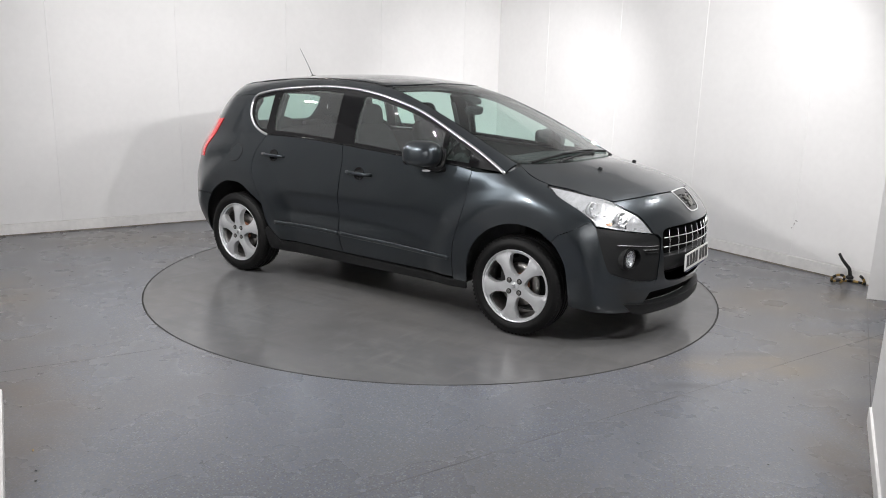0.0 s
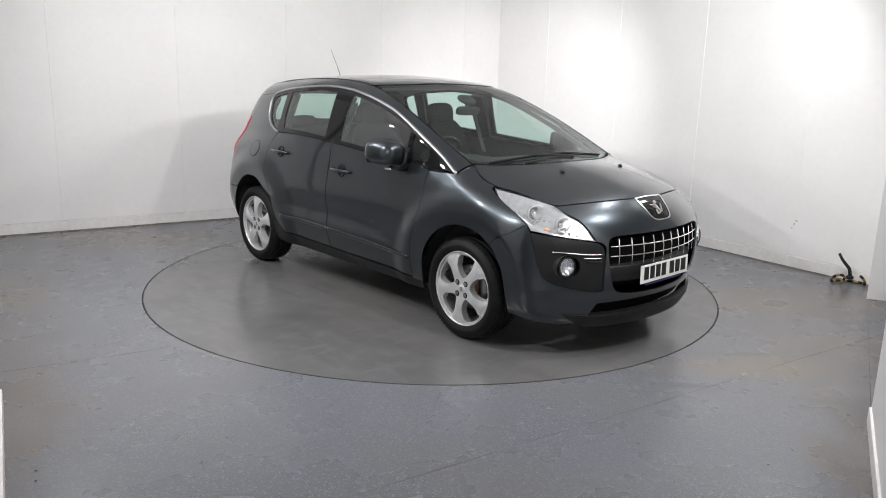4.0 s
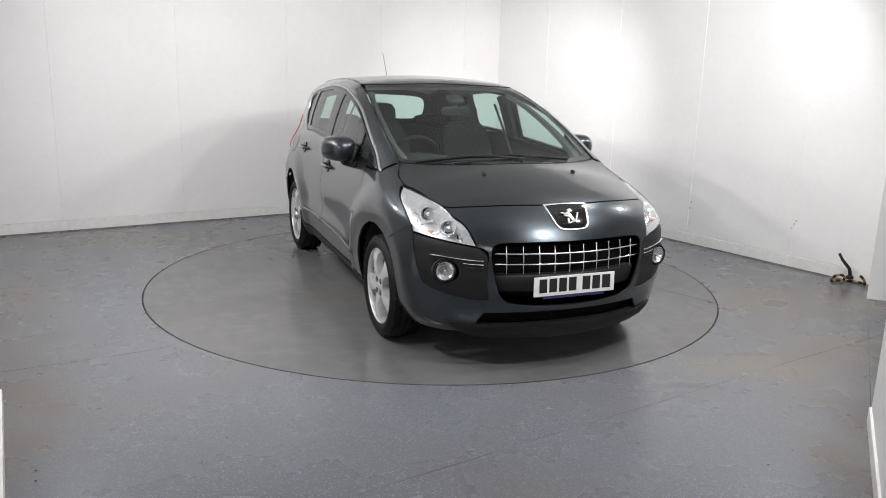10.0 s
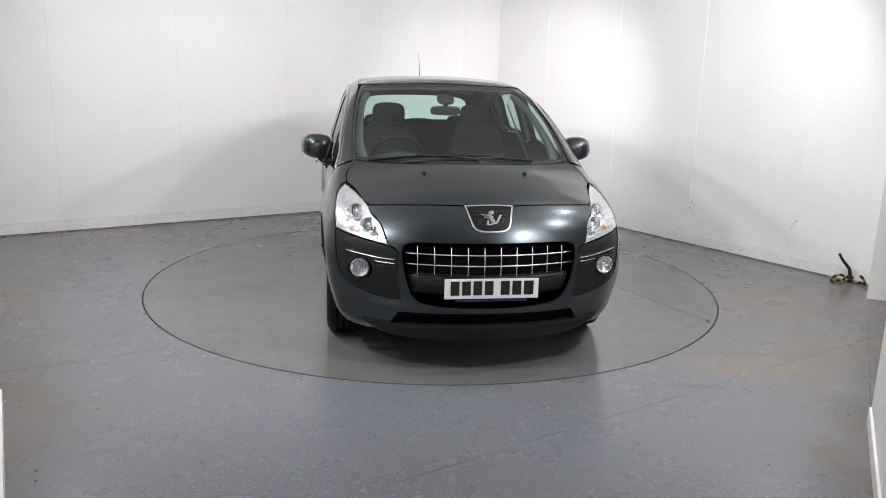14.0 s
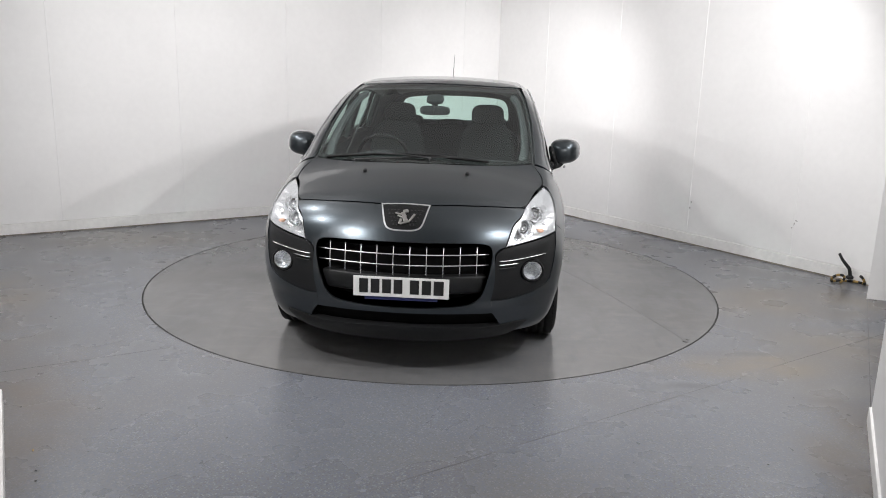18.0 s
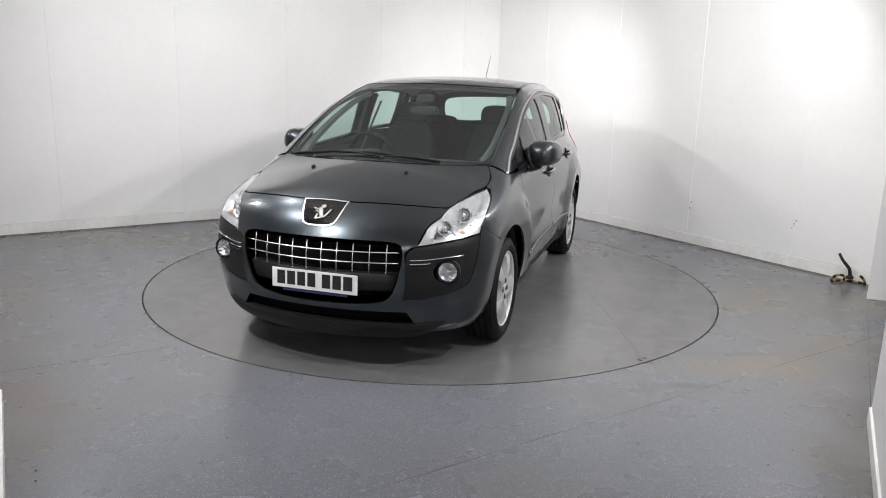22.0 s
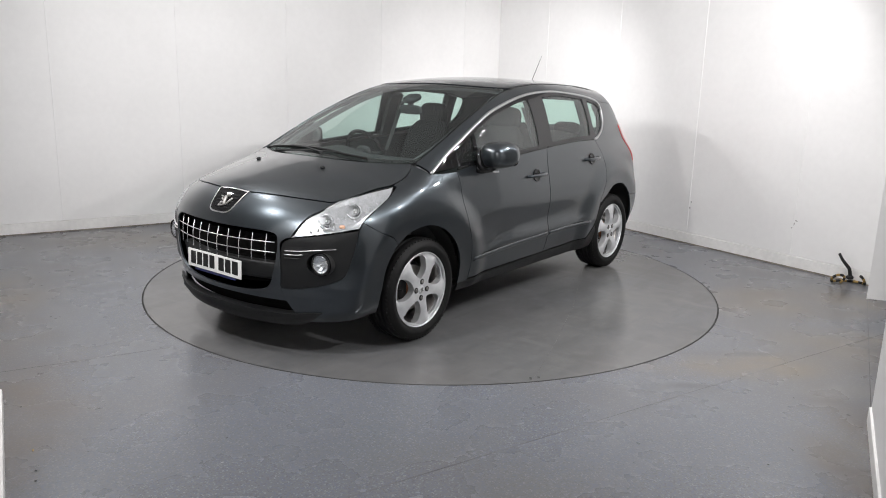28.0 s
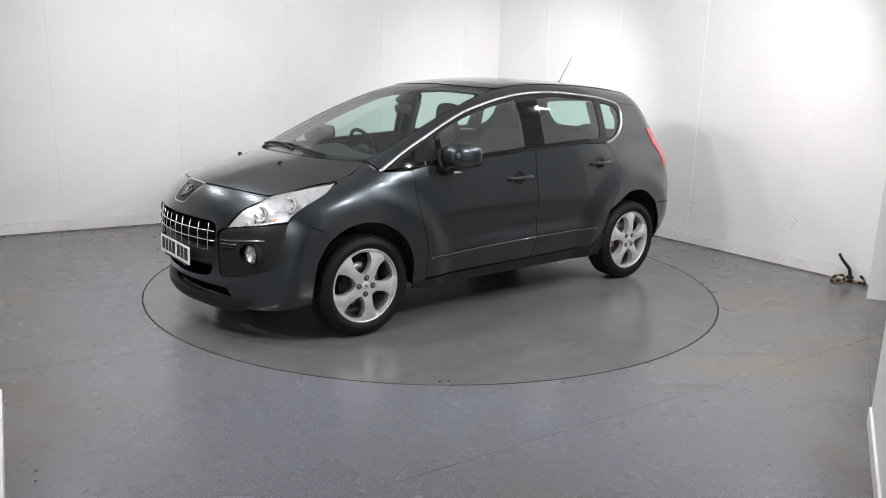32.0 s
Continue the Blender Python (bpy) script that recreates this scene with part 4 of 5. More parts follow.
    for y, w in ((-0.205, 0.048), (-0.142, 0.048), (-0.079, 0.048), (-0.016, 0.048), (0.074, 0.050), (0.139, 0.050), (0.206, 0.054)):
        part("plate_bar", box((0.003, w, 0.078), pose(2.2012, y, 0.512, 0, -2, 0)), PLATE_BLACK, plate)
    part("plate_strip", box((0.010, 0.40, 0.020), pose(2.192, 0.0, 0.444, 0, -2, 0), 0.002), PLATE_BLUE, plate)
    return bumper, fog, ring, inserts


bumper, FOG, FOG_RING, fog_inserts = nose()


# ---- lamps, mirrors, handles and small outside parts ----
def facing(place, d, roll=0.0):
    """A pose whose z axis points along d."""
    return Matrix.Translation(place) @ Vector(d).to_track_quat("Z", "Y").to_matrix().to_4x4() @ pose(0, 0, 0, rz=roll)


def flipped(m):
    """The same pose on the other side of the car."""
    return Matrix.Diagonal((1, -1, 1, 1)) @ m


def both_sides(name, make, mat, parent, label="", smooth_it=True):
    pair = parent if isinstance(parent, tuple) else (parent, parent)
    out = []
    for flip, owner in zip((False, True), pair):
        bm = make()
        if flip:
            bmesh.ops.transform(bm, matrix=Matrix.Diagonal((1, -1, 1, 1)), verts=bm.verts)
            bmesh.ops.reverse_faces(bm, faces=bm.faces)
        out.append(part(name, bm, mat, owner, label, smooth_it))
    return tuple(out)


HEADLAMP = [(2.079, 0.560, 0.729), (1.996, 0.597, 0.830), (1.921, 0.638, 0.872), (1.838, 0.657, 0.910), (1.77, 0.684, 0.932), (1.62, 0.720, 0.960), (1.461, 0.772, 0.985), (1.560, 0.832, 0.937), (1.693, 0.848, 0.877),
            (1.790, 0.844, 0.818), (1.819, 0.843, 0.782), (1.935, 0.765, 0.765), (2.018, 0.664, 0.747)]


def headlamps():
    d = (1, 0.9, 0.35)
    q = onto(np.array(HEADLAMP), d)
    loop = twice(q[0]) + list(q[1:6]) + twice(q[6]) + list(q[7:9]) + [q[9]] + twice(q[10]) + list(q[11:])
    pair = both("headlamp", loop, d, car, CLEAR, gap=0.003, off=0.002, flange=0.004, step=0.03, label="clear chrome-lined headlamp")
    for o in pair:
        o.visible_shadow = False
    mid = q.mean(0)
    hole = [p + (mid - p) / np.linalg.norm(mid - p) * 0.009 for p in q]
    hole = twice(hole[0]) + hole[1:6] + twice(hole[6]) + hole[7:10] + twice(hole[10]) + hole[11:]
    both("bezel", loop, d, pair, REFLECTOR, holes=[hole], gap=0.003, off=-0.003, flange=0.070, step=0.03)
    both("back", loop, d, pair, REFLECTOR, gap=0.004, off=-0.008, bulge=-0.095, flange=0.0, step=0.02)
    for place, r in (((1.800, 0.745, 0.868), 0.043), ((1.925, 0.668, 0.812), 0.041)):
        axis = Vector((1, 0.42, 0.12)).normalized()
        # set back until the whole bowl lies behind the lens
        place, turn = Vector(place), facing((0, 0, 0), axis)
        rim = [turn @ Vector((1.13 * r * math.cos(a), 1.13 * r * math.sin(a), 0.020)) for a in np.linspace(0, 2 * math.pi, 17)[:-1]]
        while body(np.array([place + q for q in rim])).max() > -0.007:
            place = place - 0.003 * axis
        both_sides("bowl", lambda: lathe([(0.012, -0.035), (r * 0.55, -0.026), (r * 0.85, -0.006), (r, 0.018), (r * 1.06, 0.019), (r * 1.06, -0.005), (0.014, -0.042)], facing(place, axis), 28), CHROME, pair)
        both_sides("bulb", lambda: lathe([(0.0, 0.006), (0.010, 0.004), (0.017, -0.012), (0.017, -0.034), (0.0, -0.036)], facing(place, axis), 16), CHROME, pair, "bright bulb shield")
        both_sides("bowl_edge", lambda: lathe([(r * 1.07, 0.020), (r * 1.12, 0.016), (r * 1.10, -0.004), (r * 1.04, 0.0)], facing(place, axis), 28, closed=True), REFLECTOR, pair)
        both_sides("bulb_ring", lambda: lathe([(0.019, -0.020), (0.024, -0.008), (0.027, -0.012), (0.021, -0.026)], facing(place, axis), 20, closed=True), REFLECTOR, pair)
    both_sides("indicator", lambda: cushion((0.034, 0.034, 0.020), Matrix.Translation((1.865, 0.752, 0.788)) @ pose(0, 0, 0, 0, 0, -48), 2.6, 5), AMBER, pair, "amber indicator bulb")
    rnd = random.Random(5)
    upper, lower = rounded(q[:7], 0.02, False), rounded([q[0]] + list(q[12:6:-1]) + [q[6]], 0.02, False)
    for k in range(44):
        u, w = 0.08 + 0.72 * rnd.random(), 0.12 + 0.76 * rnd.random()
        spot = onto((upper[int(u * len(upper))] * (1 - w) + lower[int(u * len(lower))] * w)[None], d)
        place = (spot - 0.055 * gradient(spot))[0]
        size = 0.005 + 0.008 * rnd.random()
        m = facing(place, (1, 0.4, 0.1), 90 * rnd.random()) @ pose(0, 0, 0, 44 * rnd.random() - 22, 44 * rnd.random() - 22, 0)
        both_sides("facet", lambda: box((size, size * 1.5, 0.004), m, 0.001, 1), CHROME if k % 2 else REFLECTOR, pair, smooth_it=False)
    return pair


headlamps()


def fog_lamps():
    m = facing(FOG + np.array((-0.012, 0, 0)), (1, 0.16, 0))
    rim = lambda: lathe([(0.060, -0.03), (0.066, 0.006), (0.061, 0.012), (0.052, 0.004), (0.050, -0.03)], m, 32, closed=True)
    both_sides("bezel", rim, GLOSS_BLACK, fog_inserts)
    fogs = both_sides("fog_lamp", lambda: lathe([(0.0, -0.030), (0.030, -0.022), (0.046, 0.0), (0.052, 0.008), (0.050, -0.002), (0.032, -0.026), (0.0, -0.034)], m, 28), CHROME, car, "round clear fog lamp")
    both_sides("lens", lambda: lathe([(0.0, 0.018), (0.028, 0.016), (0.045, 0.010), (0.051, 0.005), (0.045, 0.006), (0.0, 0.014)], m, 28), CLEAR, fogs)
    both_sides("bulb", lambda: lathe([(0.0, 0.005), (0.011, 0.0), (0.013, -0.018), (0.0, -0.02)], m, 14), CHROME, fogs)
    both_sides("recess", lambda: lathe([(0.070, 0.0), (0.068, -0.06), (0.0, -0.06)], m, 28, cap=False), DARK, fog_inserts)
    # three bright strips crossing the surround
    for z0, y0, y1 in ((0.654, 0.528, 0.782), (0.632, 0.528, 0.630), (0.612, 0.527, 0.615)):
        line = [onto(np.array([(0, y, z0 + 0.02 * smooth(0.55, 0.8, y))]), FRONT)[0] for y in np.linspace(y0, y1, 9 if y1 - y0 > 0.1 else 4)]
        for flip in (False, True):
            strip("bright_strip", line, 0.0055, 0.004, fog_inserts[flip], CHROME if z0 > 0.62 else PLASTIC, "", flip, sink=0.012)


fog_lamps()


def badge():
    b = empty("badge", "", "")
    b.parent = car
    outer = [(0.138, 0.936), (0.138, 0.936), (0.105, 0.838), (0.070, 0.814), (0.0, 0.810), (-0.070, 0.814), (-0.105, 0.838), (-0.138, 0.936), (-0.138, 0.936), (0.0, 0.941)]
    inner = [(0.128, 0.931), (0.128, 0.931), (0.097, 0.842), (0.068, 0.821), (0.0, 0.817), (-0.068, 0.821), (-0.097, 0.842), (-0.128, 0.931), (-0.128, 0.931), (0.0, 0.936)]
    panel("badge_frame", nose_line(outer), (1, 0, 0.5), b, CHROME, holes=[nose_line(inner)], off=0.005, flange=0.012, step=0.02, label="chrome badge frame")
    panel("badge_mesh", nose_line(outer), (1, 0, 0.5), b, GLOSS_BLACK, off=0.0012, flange=0.006, step=0.02)
    for row in range(5):
        for k in range(-5, 6):
            y, z = (k + 0.5 * (row % 2)) * 0.0185, 0.842 + 0.017 * row
            if abs(y) > 0.068 + (z - 0.83) * 0.36 or abs(y) < 0.036:
                continue
            p, g = on_nose(y, z), gradient(on_nose(y, z)[None])[0]
            part("badge_stud", lathe([(0.0052, 0.0), (0.0045, 0.0024), (0.0, 0.003)], facing(p + g * 0.001, g), 6), DARK, b)
    # emblem as a plain chrome shape
    p, g = on_nose(0, 0.876), gradient(on_nose(0, 0.876)[None])[0]
    m = facing(p + g * 0.005, g) @ Matrix.Diagonal((1.45, 1.15, 1, 1))
    bm = bmesh.new()
    for size, at, turn in (((0.016, 0.052, 0.010), (0.0, 0.002, 0), 16), ((0.048, 0.008, 0.008), (-0.014, 0.016, 0), -20), ((0.046, 0.008, 0.008), (-0.006, -0.002, 0), -32), ((0.040, 0.009, 0.008), (0.004, -0.030, 0), 24), ((0.009, 0.030, 0.008), (-0.014, -0.024, 0), -10), ((0.020, 0.018, 0.011), (0.004, 0.034, 0), 20), ((0.008, 0.044, 0.008), (0.030, 0.000, 0), -24)):
        add_box(bm, size, m @ Matrix.Translation(at) @ pose(0, 0, 0, rz=turn), 0.003)
    part("emblem", bm, STEEL, b, "plain bright metal emblem")


badge()


def mirrors():
    """Door mirrors: painted shell on a black foot."""
    def shell():
        bm = cushion((0.250, 0.205, 0.190), Matrix(), 2.7, 10)
        for v in bm.verts:
            s = (v.co.y + 0.1) / 0.2
            v.co.z *= 0.86 + 0.14 * (1 - s)
            v.co.x = max(v.co.x, -0.095 - 0.006 * (1 - abs(v.co.z) / 0.1))
            v.co.x += 0.020 * (1 - s)
        bmesh.ops.transform(bm, matrix=Matrix.Translation((0.605, 0.962, 1.130)) @ pose(0, 0, 0, 6, 0, -14), verts=bm.verts)
        return bm
    ms = both_sides("door_mirror", shell, PAINT, car, "dark grey door mirror on a black foot")
    both_sides("mirror_lens", lambda: cushion((0.006, 0.142, 0.126), Matrix.Translation((0.509, 0.970, 1.126)) @ pose(0, 0, 0, 0, 0, -14), 5, 6), MIRROR, ms, "mirror glass")
    both_sides("mirror_rim", lambda: cushion((0.020, 0.165, 0.146), Matrix.Translation((0.516, 0.970, 1.127)) @ pose(0, 0, 0, 0, 0, -14), 5, 6), GLOSS_BLACK, ms)

    def foot():
        bm = tube([(0.735, 0.850, 1.040), (0.695, 0.878, 1.036), (0.660, 0.912, 1.046), (0.630, 0.942, 1.085)], 0.030, 12, taper=1.25)
        other = cushion((0.125, 0.045, 0.150), Matrix.Translation((0.690, 0.872, 1.100)) @ pose(0, 0, 0, 16, 0, 0), 3.4, 6)
        me = bpy.data.meshes.new("tmp")
        other.to_mesh(me)
        other.free()
        bm.from_mesh(me)
        return bm
    both_sides("mirror_foot", foot, GLOSS_BLACK, ms, "black mirror foot")
    both_sides("repeater", lambda: cushion((0.060, 0.016, 0.016), Matrix.Translation((0.650, 0.958, 1.022)) @ pose(0, 0, 0, 0, 0, -6), 3, 5), REFLECTOR, ms, "clear indicator repeater")


mirrors()


def handles():
    for doors, x0, z0, lean in ((fl, 0.008, 0.938, -1.5), (rl, -0.868, 0.999, -2.0)):
        c = on_side(x0, z0)
        hs = both_sides("door_handle", lambda: tube([(x0 + 0.112, c[1] - 0.004, z0 - 0.003), (x0 + 0.104, c[1] + 0.022, z0 - 0.001), (x0 + 0.06, c[1] + 0.031, z0), (x0, c[1] + 0.033, z0 + 0.001), (x0 - 0.06, c[1] + 0.030, z0 + 0.002), (x0 - 0.100, c[1] + 0.020, z0 + 0.003), (x0 - 0.108, c[1] - 0.004, z0 + 0.003)], 0.0125, 10), PAINT, doors, "dark grey pull handle")
        # black disc in place of the shaded, body-coloured hollow behind the handle
        both_sides("handle_cup", lambda: lathe([(0.0, 0.0015), (0.040, 0.002), (0.044, 0.004), (0.046, 0.001), (0.046, -0.008), (0.0, -0.008)], facing((x0 + 0.004, c[1] + 0.005, z0), gradient(c[None])[0]), 26), GLOSS_BLACK, hs)
    for flip in (False, True):
        strip("door_strip", side_line([(0.828, 0.449), (0.33, 0.464), (-0.166, 0.477)]), 0.028, 0.007, fl[flip], PAINT, "", flip)
        strip("door_strip", side_line([(-0.182, 0.477), (-0.5, 0.482), (-0.812, 0.484)]), 0.028, 0.007, rl[flip], PAINT, "", flip)
        strip("strip_line", side_line([(0.826, 0.463), (0.33, 0.478), (-0.166, 0.491)]), 0.004, 0.002, fl[flip], GLOSS_BLACK, "", flip)
        strip("strip_line", side_line([(-0.182, 0.491), (-0.5, 0.496), (-0.812, 0.498)]), 0.004, 0.002, rl[flip], GLOSS_BLACK, "", flip)


handles()


def rear_end():
    lamp_pts = [(-1.585, 1.245), (-1.66, 1.235), (-1.76, 1.10), (-1.80, 1.02), (-1.80, 0.925), (-1.735, 0.925), (-1.725, 1.01), (-1.67, 1.11)]
    q = side_line(lamp_pts)
    both("tail_lamp", twice(q[0]) + twice(q[1]) + q[2:4] + twice(q[4]) + twice(q[5]) + q[6:], (-0.6, 1, 0), car, TAIL_RED, off=0.005, flange=0.02, step=0.03, label="red tail lamp")
    both("tail_lamp_wrap", list(onto(np.array([(-1.66, 0.72, 1.235), (-1.85, 0.62, 1.20), (-1.95, 0.62, 1.05), (-1.93, 0.68, 0.925), (-1.80, 0.80, 0.925), (-1.80, 0.79, 1.02), (-1.76, 0.77, 1.10)]), (-1, 0.8, 0))), (-1, 0.8, 0), car, TAIL_RED, off=0.004, flange=0.02, step=0.03)
    glass_half = [(0.0, 1.478), (0.35, 1.468), (0.50, 1.440), (0.555, 1.36), (0.565, 1.25), (0.53, 1.195), (0.35, 1.185), (0.0, 1.183)]
    gl = list(onto(np.array([(0, y, z) for y, z in glass_half + [(-y, z) for y, z in glass_half[::-1]][1:-1]]), BACK))
    half = [(0.0, 1.535), (0.40, 1.52), (0.56, 1.47), (0.64, 1.32), (0.68, 1.20), (0.66, 0.92), (0.62, 0.66), (0.0, 0.65)]
    gate_loop = list(onto(np.array([(0, y, z) for y, z in half + [(-y, z) for y, z in half[::-1]][1:-1]]), BACK))
    gate = panel("tailgate", gate_loop, BACK, car, PAINT, holes=[gl], step=0.05)
    panel("rear_window", gl, BACK, gate, TINT_GLASS, off=-0.004, step=0.08, flange=0.004, label="green-tinted heated rear window")
    for k in range(9):
        z = 1.215 + 0.029 * k
        part("heater_wire", tube([onto(np.array([(0, y, z)]), BACK)[0] + np.array((0.008, 0, 0)) for y in np.linspace(-0.5, 0.5, 9)], 0.0004, 4), STEEL, gate)
    # fill between gate and quarter, and the rear bumper
    both("rear_pillar", list(onto(np.array([(0, 0.56, 1.475), (0, 0.645, 1.32), (0, 0.685, 1.20)]), BACK)) + [on_side(-1.72, 1.20), on_side(-1.60, 1.32), on_side(-1.50, 1.43)], (-1, 1, 0.2), car, PAINT, step=0.04)
    both("rear_corner", list(onto(np.array([(0, 0.685, 1.20), (0, 0.665, 0.92), (0, 0.625, 0.655)]), BACK)) + [on_side(-1.83, 0.655), on_side(-1.84, 0.75), on_side(-1.82, 0.92), on_side(-1.84, 1.04), on_side(-1.72, 1.20)], (-1, 1, 0), car, PAINT, step=0.04)
    bump = [(-0.7, 0.645), (0.7, 0.645), (0.7, 0.27), (-0.7, 0.27)]
    rb = panel("rear_bumper", [p for q in onto(np.array([(0, y, z) for y, z in bump]), BACK) for p in (q, q)], BACK, car, PAINT, step=0.05)
    low = onto(np.array([(0, 0.7, 0.645), (0, 0.7, 0.27)]), BACK)
    corner = twice(on_side(-1.586, 0.627)) + twice(on_side(-1.83, 0.627)) + twice(low[0]) + twice(low[1]) + twice(on_side(-1.70, 0.27)) + side_line([(-1.68, 0.40), (-1.64, 0.54)])
    both("bumper_corner", corner, (-1, 1, 0), rb, PAINT, step=0.04, gap=0.001)
    both("rear_trim", list(onto(np.array([(0, 0.57, 1.50), (0, 0.645, 1.32), (0, 0.685, 1.20), (0, 0.665, 0.92), (0, 0.64, 0.80)]), BACK)) + [on_side(-1.70, 0.80), on_side(-1.66, 1.0), on_side(-1.60, 1.22), on_side(-1.45, 1.44)], (-1, 1, 0.1), car, TRIM, off=-0.06, flange=0.0, step=0.06, inward=True)
    panel("gate_trim", gate_loop, BACK, gate, TRIM, holes=[gl], off=-0.05, inward=True, flange=0.0, step=0.07)
    # fuel flap on the car's right rear quarter
    c = on_side(-1.305, 0.988)
    g = gradient(c[None])[0]
    ring = [on_side(-1.305 + 0.074 * math.cos(a), 0.988 + 0.066 * math.sin(a)) for a in np.linspace(0, 2 * math.pi, 25)[:-1]]
    flap = panel("fuel_flap", ring, SIDE, car, PAINT, off=0.0025, gap=0.003, flange=0.003, step=0.03, mirrored=True)
    bm = tube([Vector((p[0], -p[1] - 0.0005, p[2])) for p in ring], 0.0028, 5, closed=True)
    part("flap_gap", bm, DARK, flap)
    # aerial
    aerial = part("aerial", tube([(-1.268, 0, 1.598), (-1.325, 0.002, 1.690), (-1.425, 0.004, 1.838)], 0.0032, 6, taper=0.5), RUBBER, car, "thin black roof aerial")
    part("aerial_base", cushion((0.060, 0.028, 0.030), Matrix.Translation((-1.262, 0, 1.598)) @ pose(0, 0, 0, 0, 4, 0), 2.6, 6), RUBBER, aerial, smooth_it=True)


rear_end()


def wipers_and_nozzles():
    half = [(1.492, 0.0), (1.463, 0.22), (1.408, 0.38), (1.328, 0.545), (1.235, 0.70)]
    back = [(1.17, 0.70), (1.25, 0.52), (1.32, 0.36), (1.37, 0.2), (1.385, 0.0)]
    right = half + back
    panel("scuttle", top_line(right + [(x, -y) for x, y in right[::-1]][1:-1]), UP, car, PLASTIC, off=-0.020, flange=0.0, step=0.04, label="black scuttle panel under the wipers")
    for pts, pivot in (([(1.262, -0.625), (1.285, -0.50), (1.315, -0.31), (1.338, -0.10), (1.345, 0.02)], (1.385, 0.06)), ([(1.345, -0.02), (1.352, 0.10), (1.362, 0.22), (1.350, 0.35), (1.335, 0.43)], (1.365, -0.42))):
        line = top_line(pts)
        w = part("wiper", tube([p + np.array((0, 0, 0.009)) for p in line], 0.007, 7, taper=0.8), RUBBER, car, "black wiper blade", True)
        part("wiper_rubber", tube([p + np.array((-0.004, 0, 0.003)) for p in line], 0.0045, 5), RUBBER, w)
        k = line[2]
        a = on_top(*pivot)
        part("wiper_arm", tube([a + np.array((0, 0, 0.004)), (a + k) / 2 + np.array((0, 0, 0.016)), k + np.array((0, 0, 0.014))], 0.0085, 6, taper=0.6), PLASTIC, w, "", True)
        part("wiper_cap", lathe([(0.012, -0.015), (0.012, 0.004), (0.008, 0.009), (0.0, 0.010)], facing(a, (-0.2, 0, 1)), 14), PLASTIC, w, "", True)
    for y in (0.31, -0.31):
        p = on_top(1.604, y)
        part("washer_nozzle", cushion((0.028, 0.022, 0.020), Matrix.Translation(p + np.array((0, 0, 0.006))) @ pose(0, 0, 0, 0, 14, 0), 3, 4), PLASTIC, car, "black washer nozzle", True)


wipers_and_nozzles()


# ---- wheels ----
def face_plate(outer, holes, lift, depth, step=0.016):
    """A flat face in x, z with holes; lift(x, z) is its height along y, depth the thickness of its edges."""
    flats = [np.array(outer)] + [np.array(h) for h in holes]
    lo, hi = flats[0].min(0), flats[0].max(0)
    gx, gy = np.meshgrid(np.arange(lo[0], hi[0], step), np.arange(lo[1], hi[1], step))
    gx[1::2] += step / 2
    grid = np.stack([gx.ravel(), gy.ravel()], -1)
    keep = inside(flats[0] * 0.98, grid)
    for f in flats[1:]:
        keep &= ~inside(f + (f - f.mean(0)) * 0.08, grid)
    pts = np.concatenate(flats + [grid[keep]])
    edges, base = [], 0
    for f in flats:
        edges += [(base + i, base + (i + 1) % len(f)) for i in range(len(f))]
        base += len(f)
    v2, _, faces, _, _, _ = delaunay_2d_cdt([Vector(p) for p in pts], edges, [], 0, 1e-7)
    v2 = np.array([tuple(v) for v in v2])
    tris = np.array([f for f in faces if len(f) == 3])
    mid = v2[tris].mean(1)
    keep = inside(flats[0], mid)
    for f in flats[1:]:
        keep &= ~inside(f, mid)
    bm = bmesh.new()
    vs = [bm.verts.new((x, lift(x, z), z)) for x, z in v2]
    count = set()
    for a, b, c in tris[keep]:
        bm.faces.new((vs[a], vs[c], vs[b]))
        count |= {(a, b), (b, c), (c, a)}
    deep = {}
    for a, b in count:
        if (b, a) in count:
            continue
        for i in (a, b):
            if i not in deep:
                x, z = v2[i]
                deep[i] = bm.verts.new((x, lift(x, z) - depth, z))
        bm.faces.new((vs[a], vs[b], deep[b], deep[a]))
    for v in [v for v in bm.verts if not v.link_faces]:
        bm.verts.remove(v)
    return bm


RIM_R, TYRE_R = 0.243, 0.327
AXIS_Y = Matrix.Rotation(radians(-90), 4, "X")


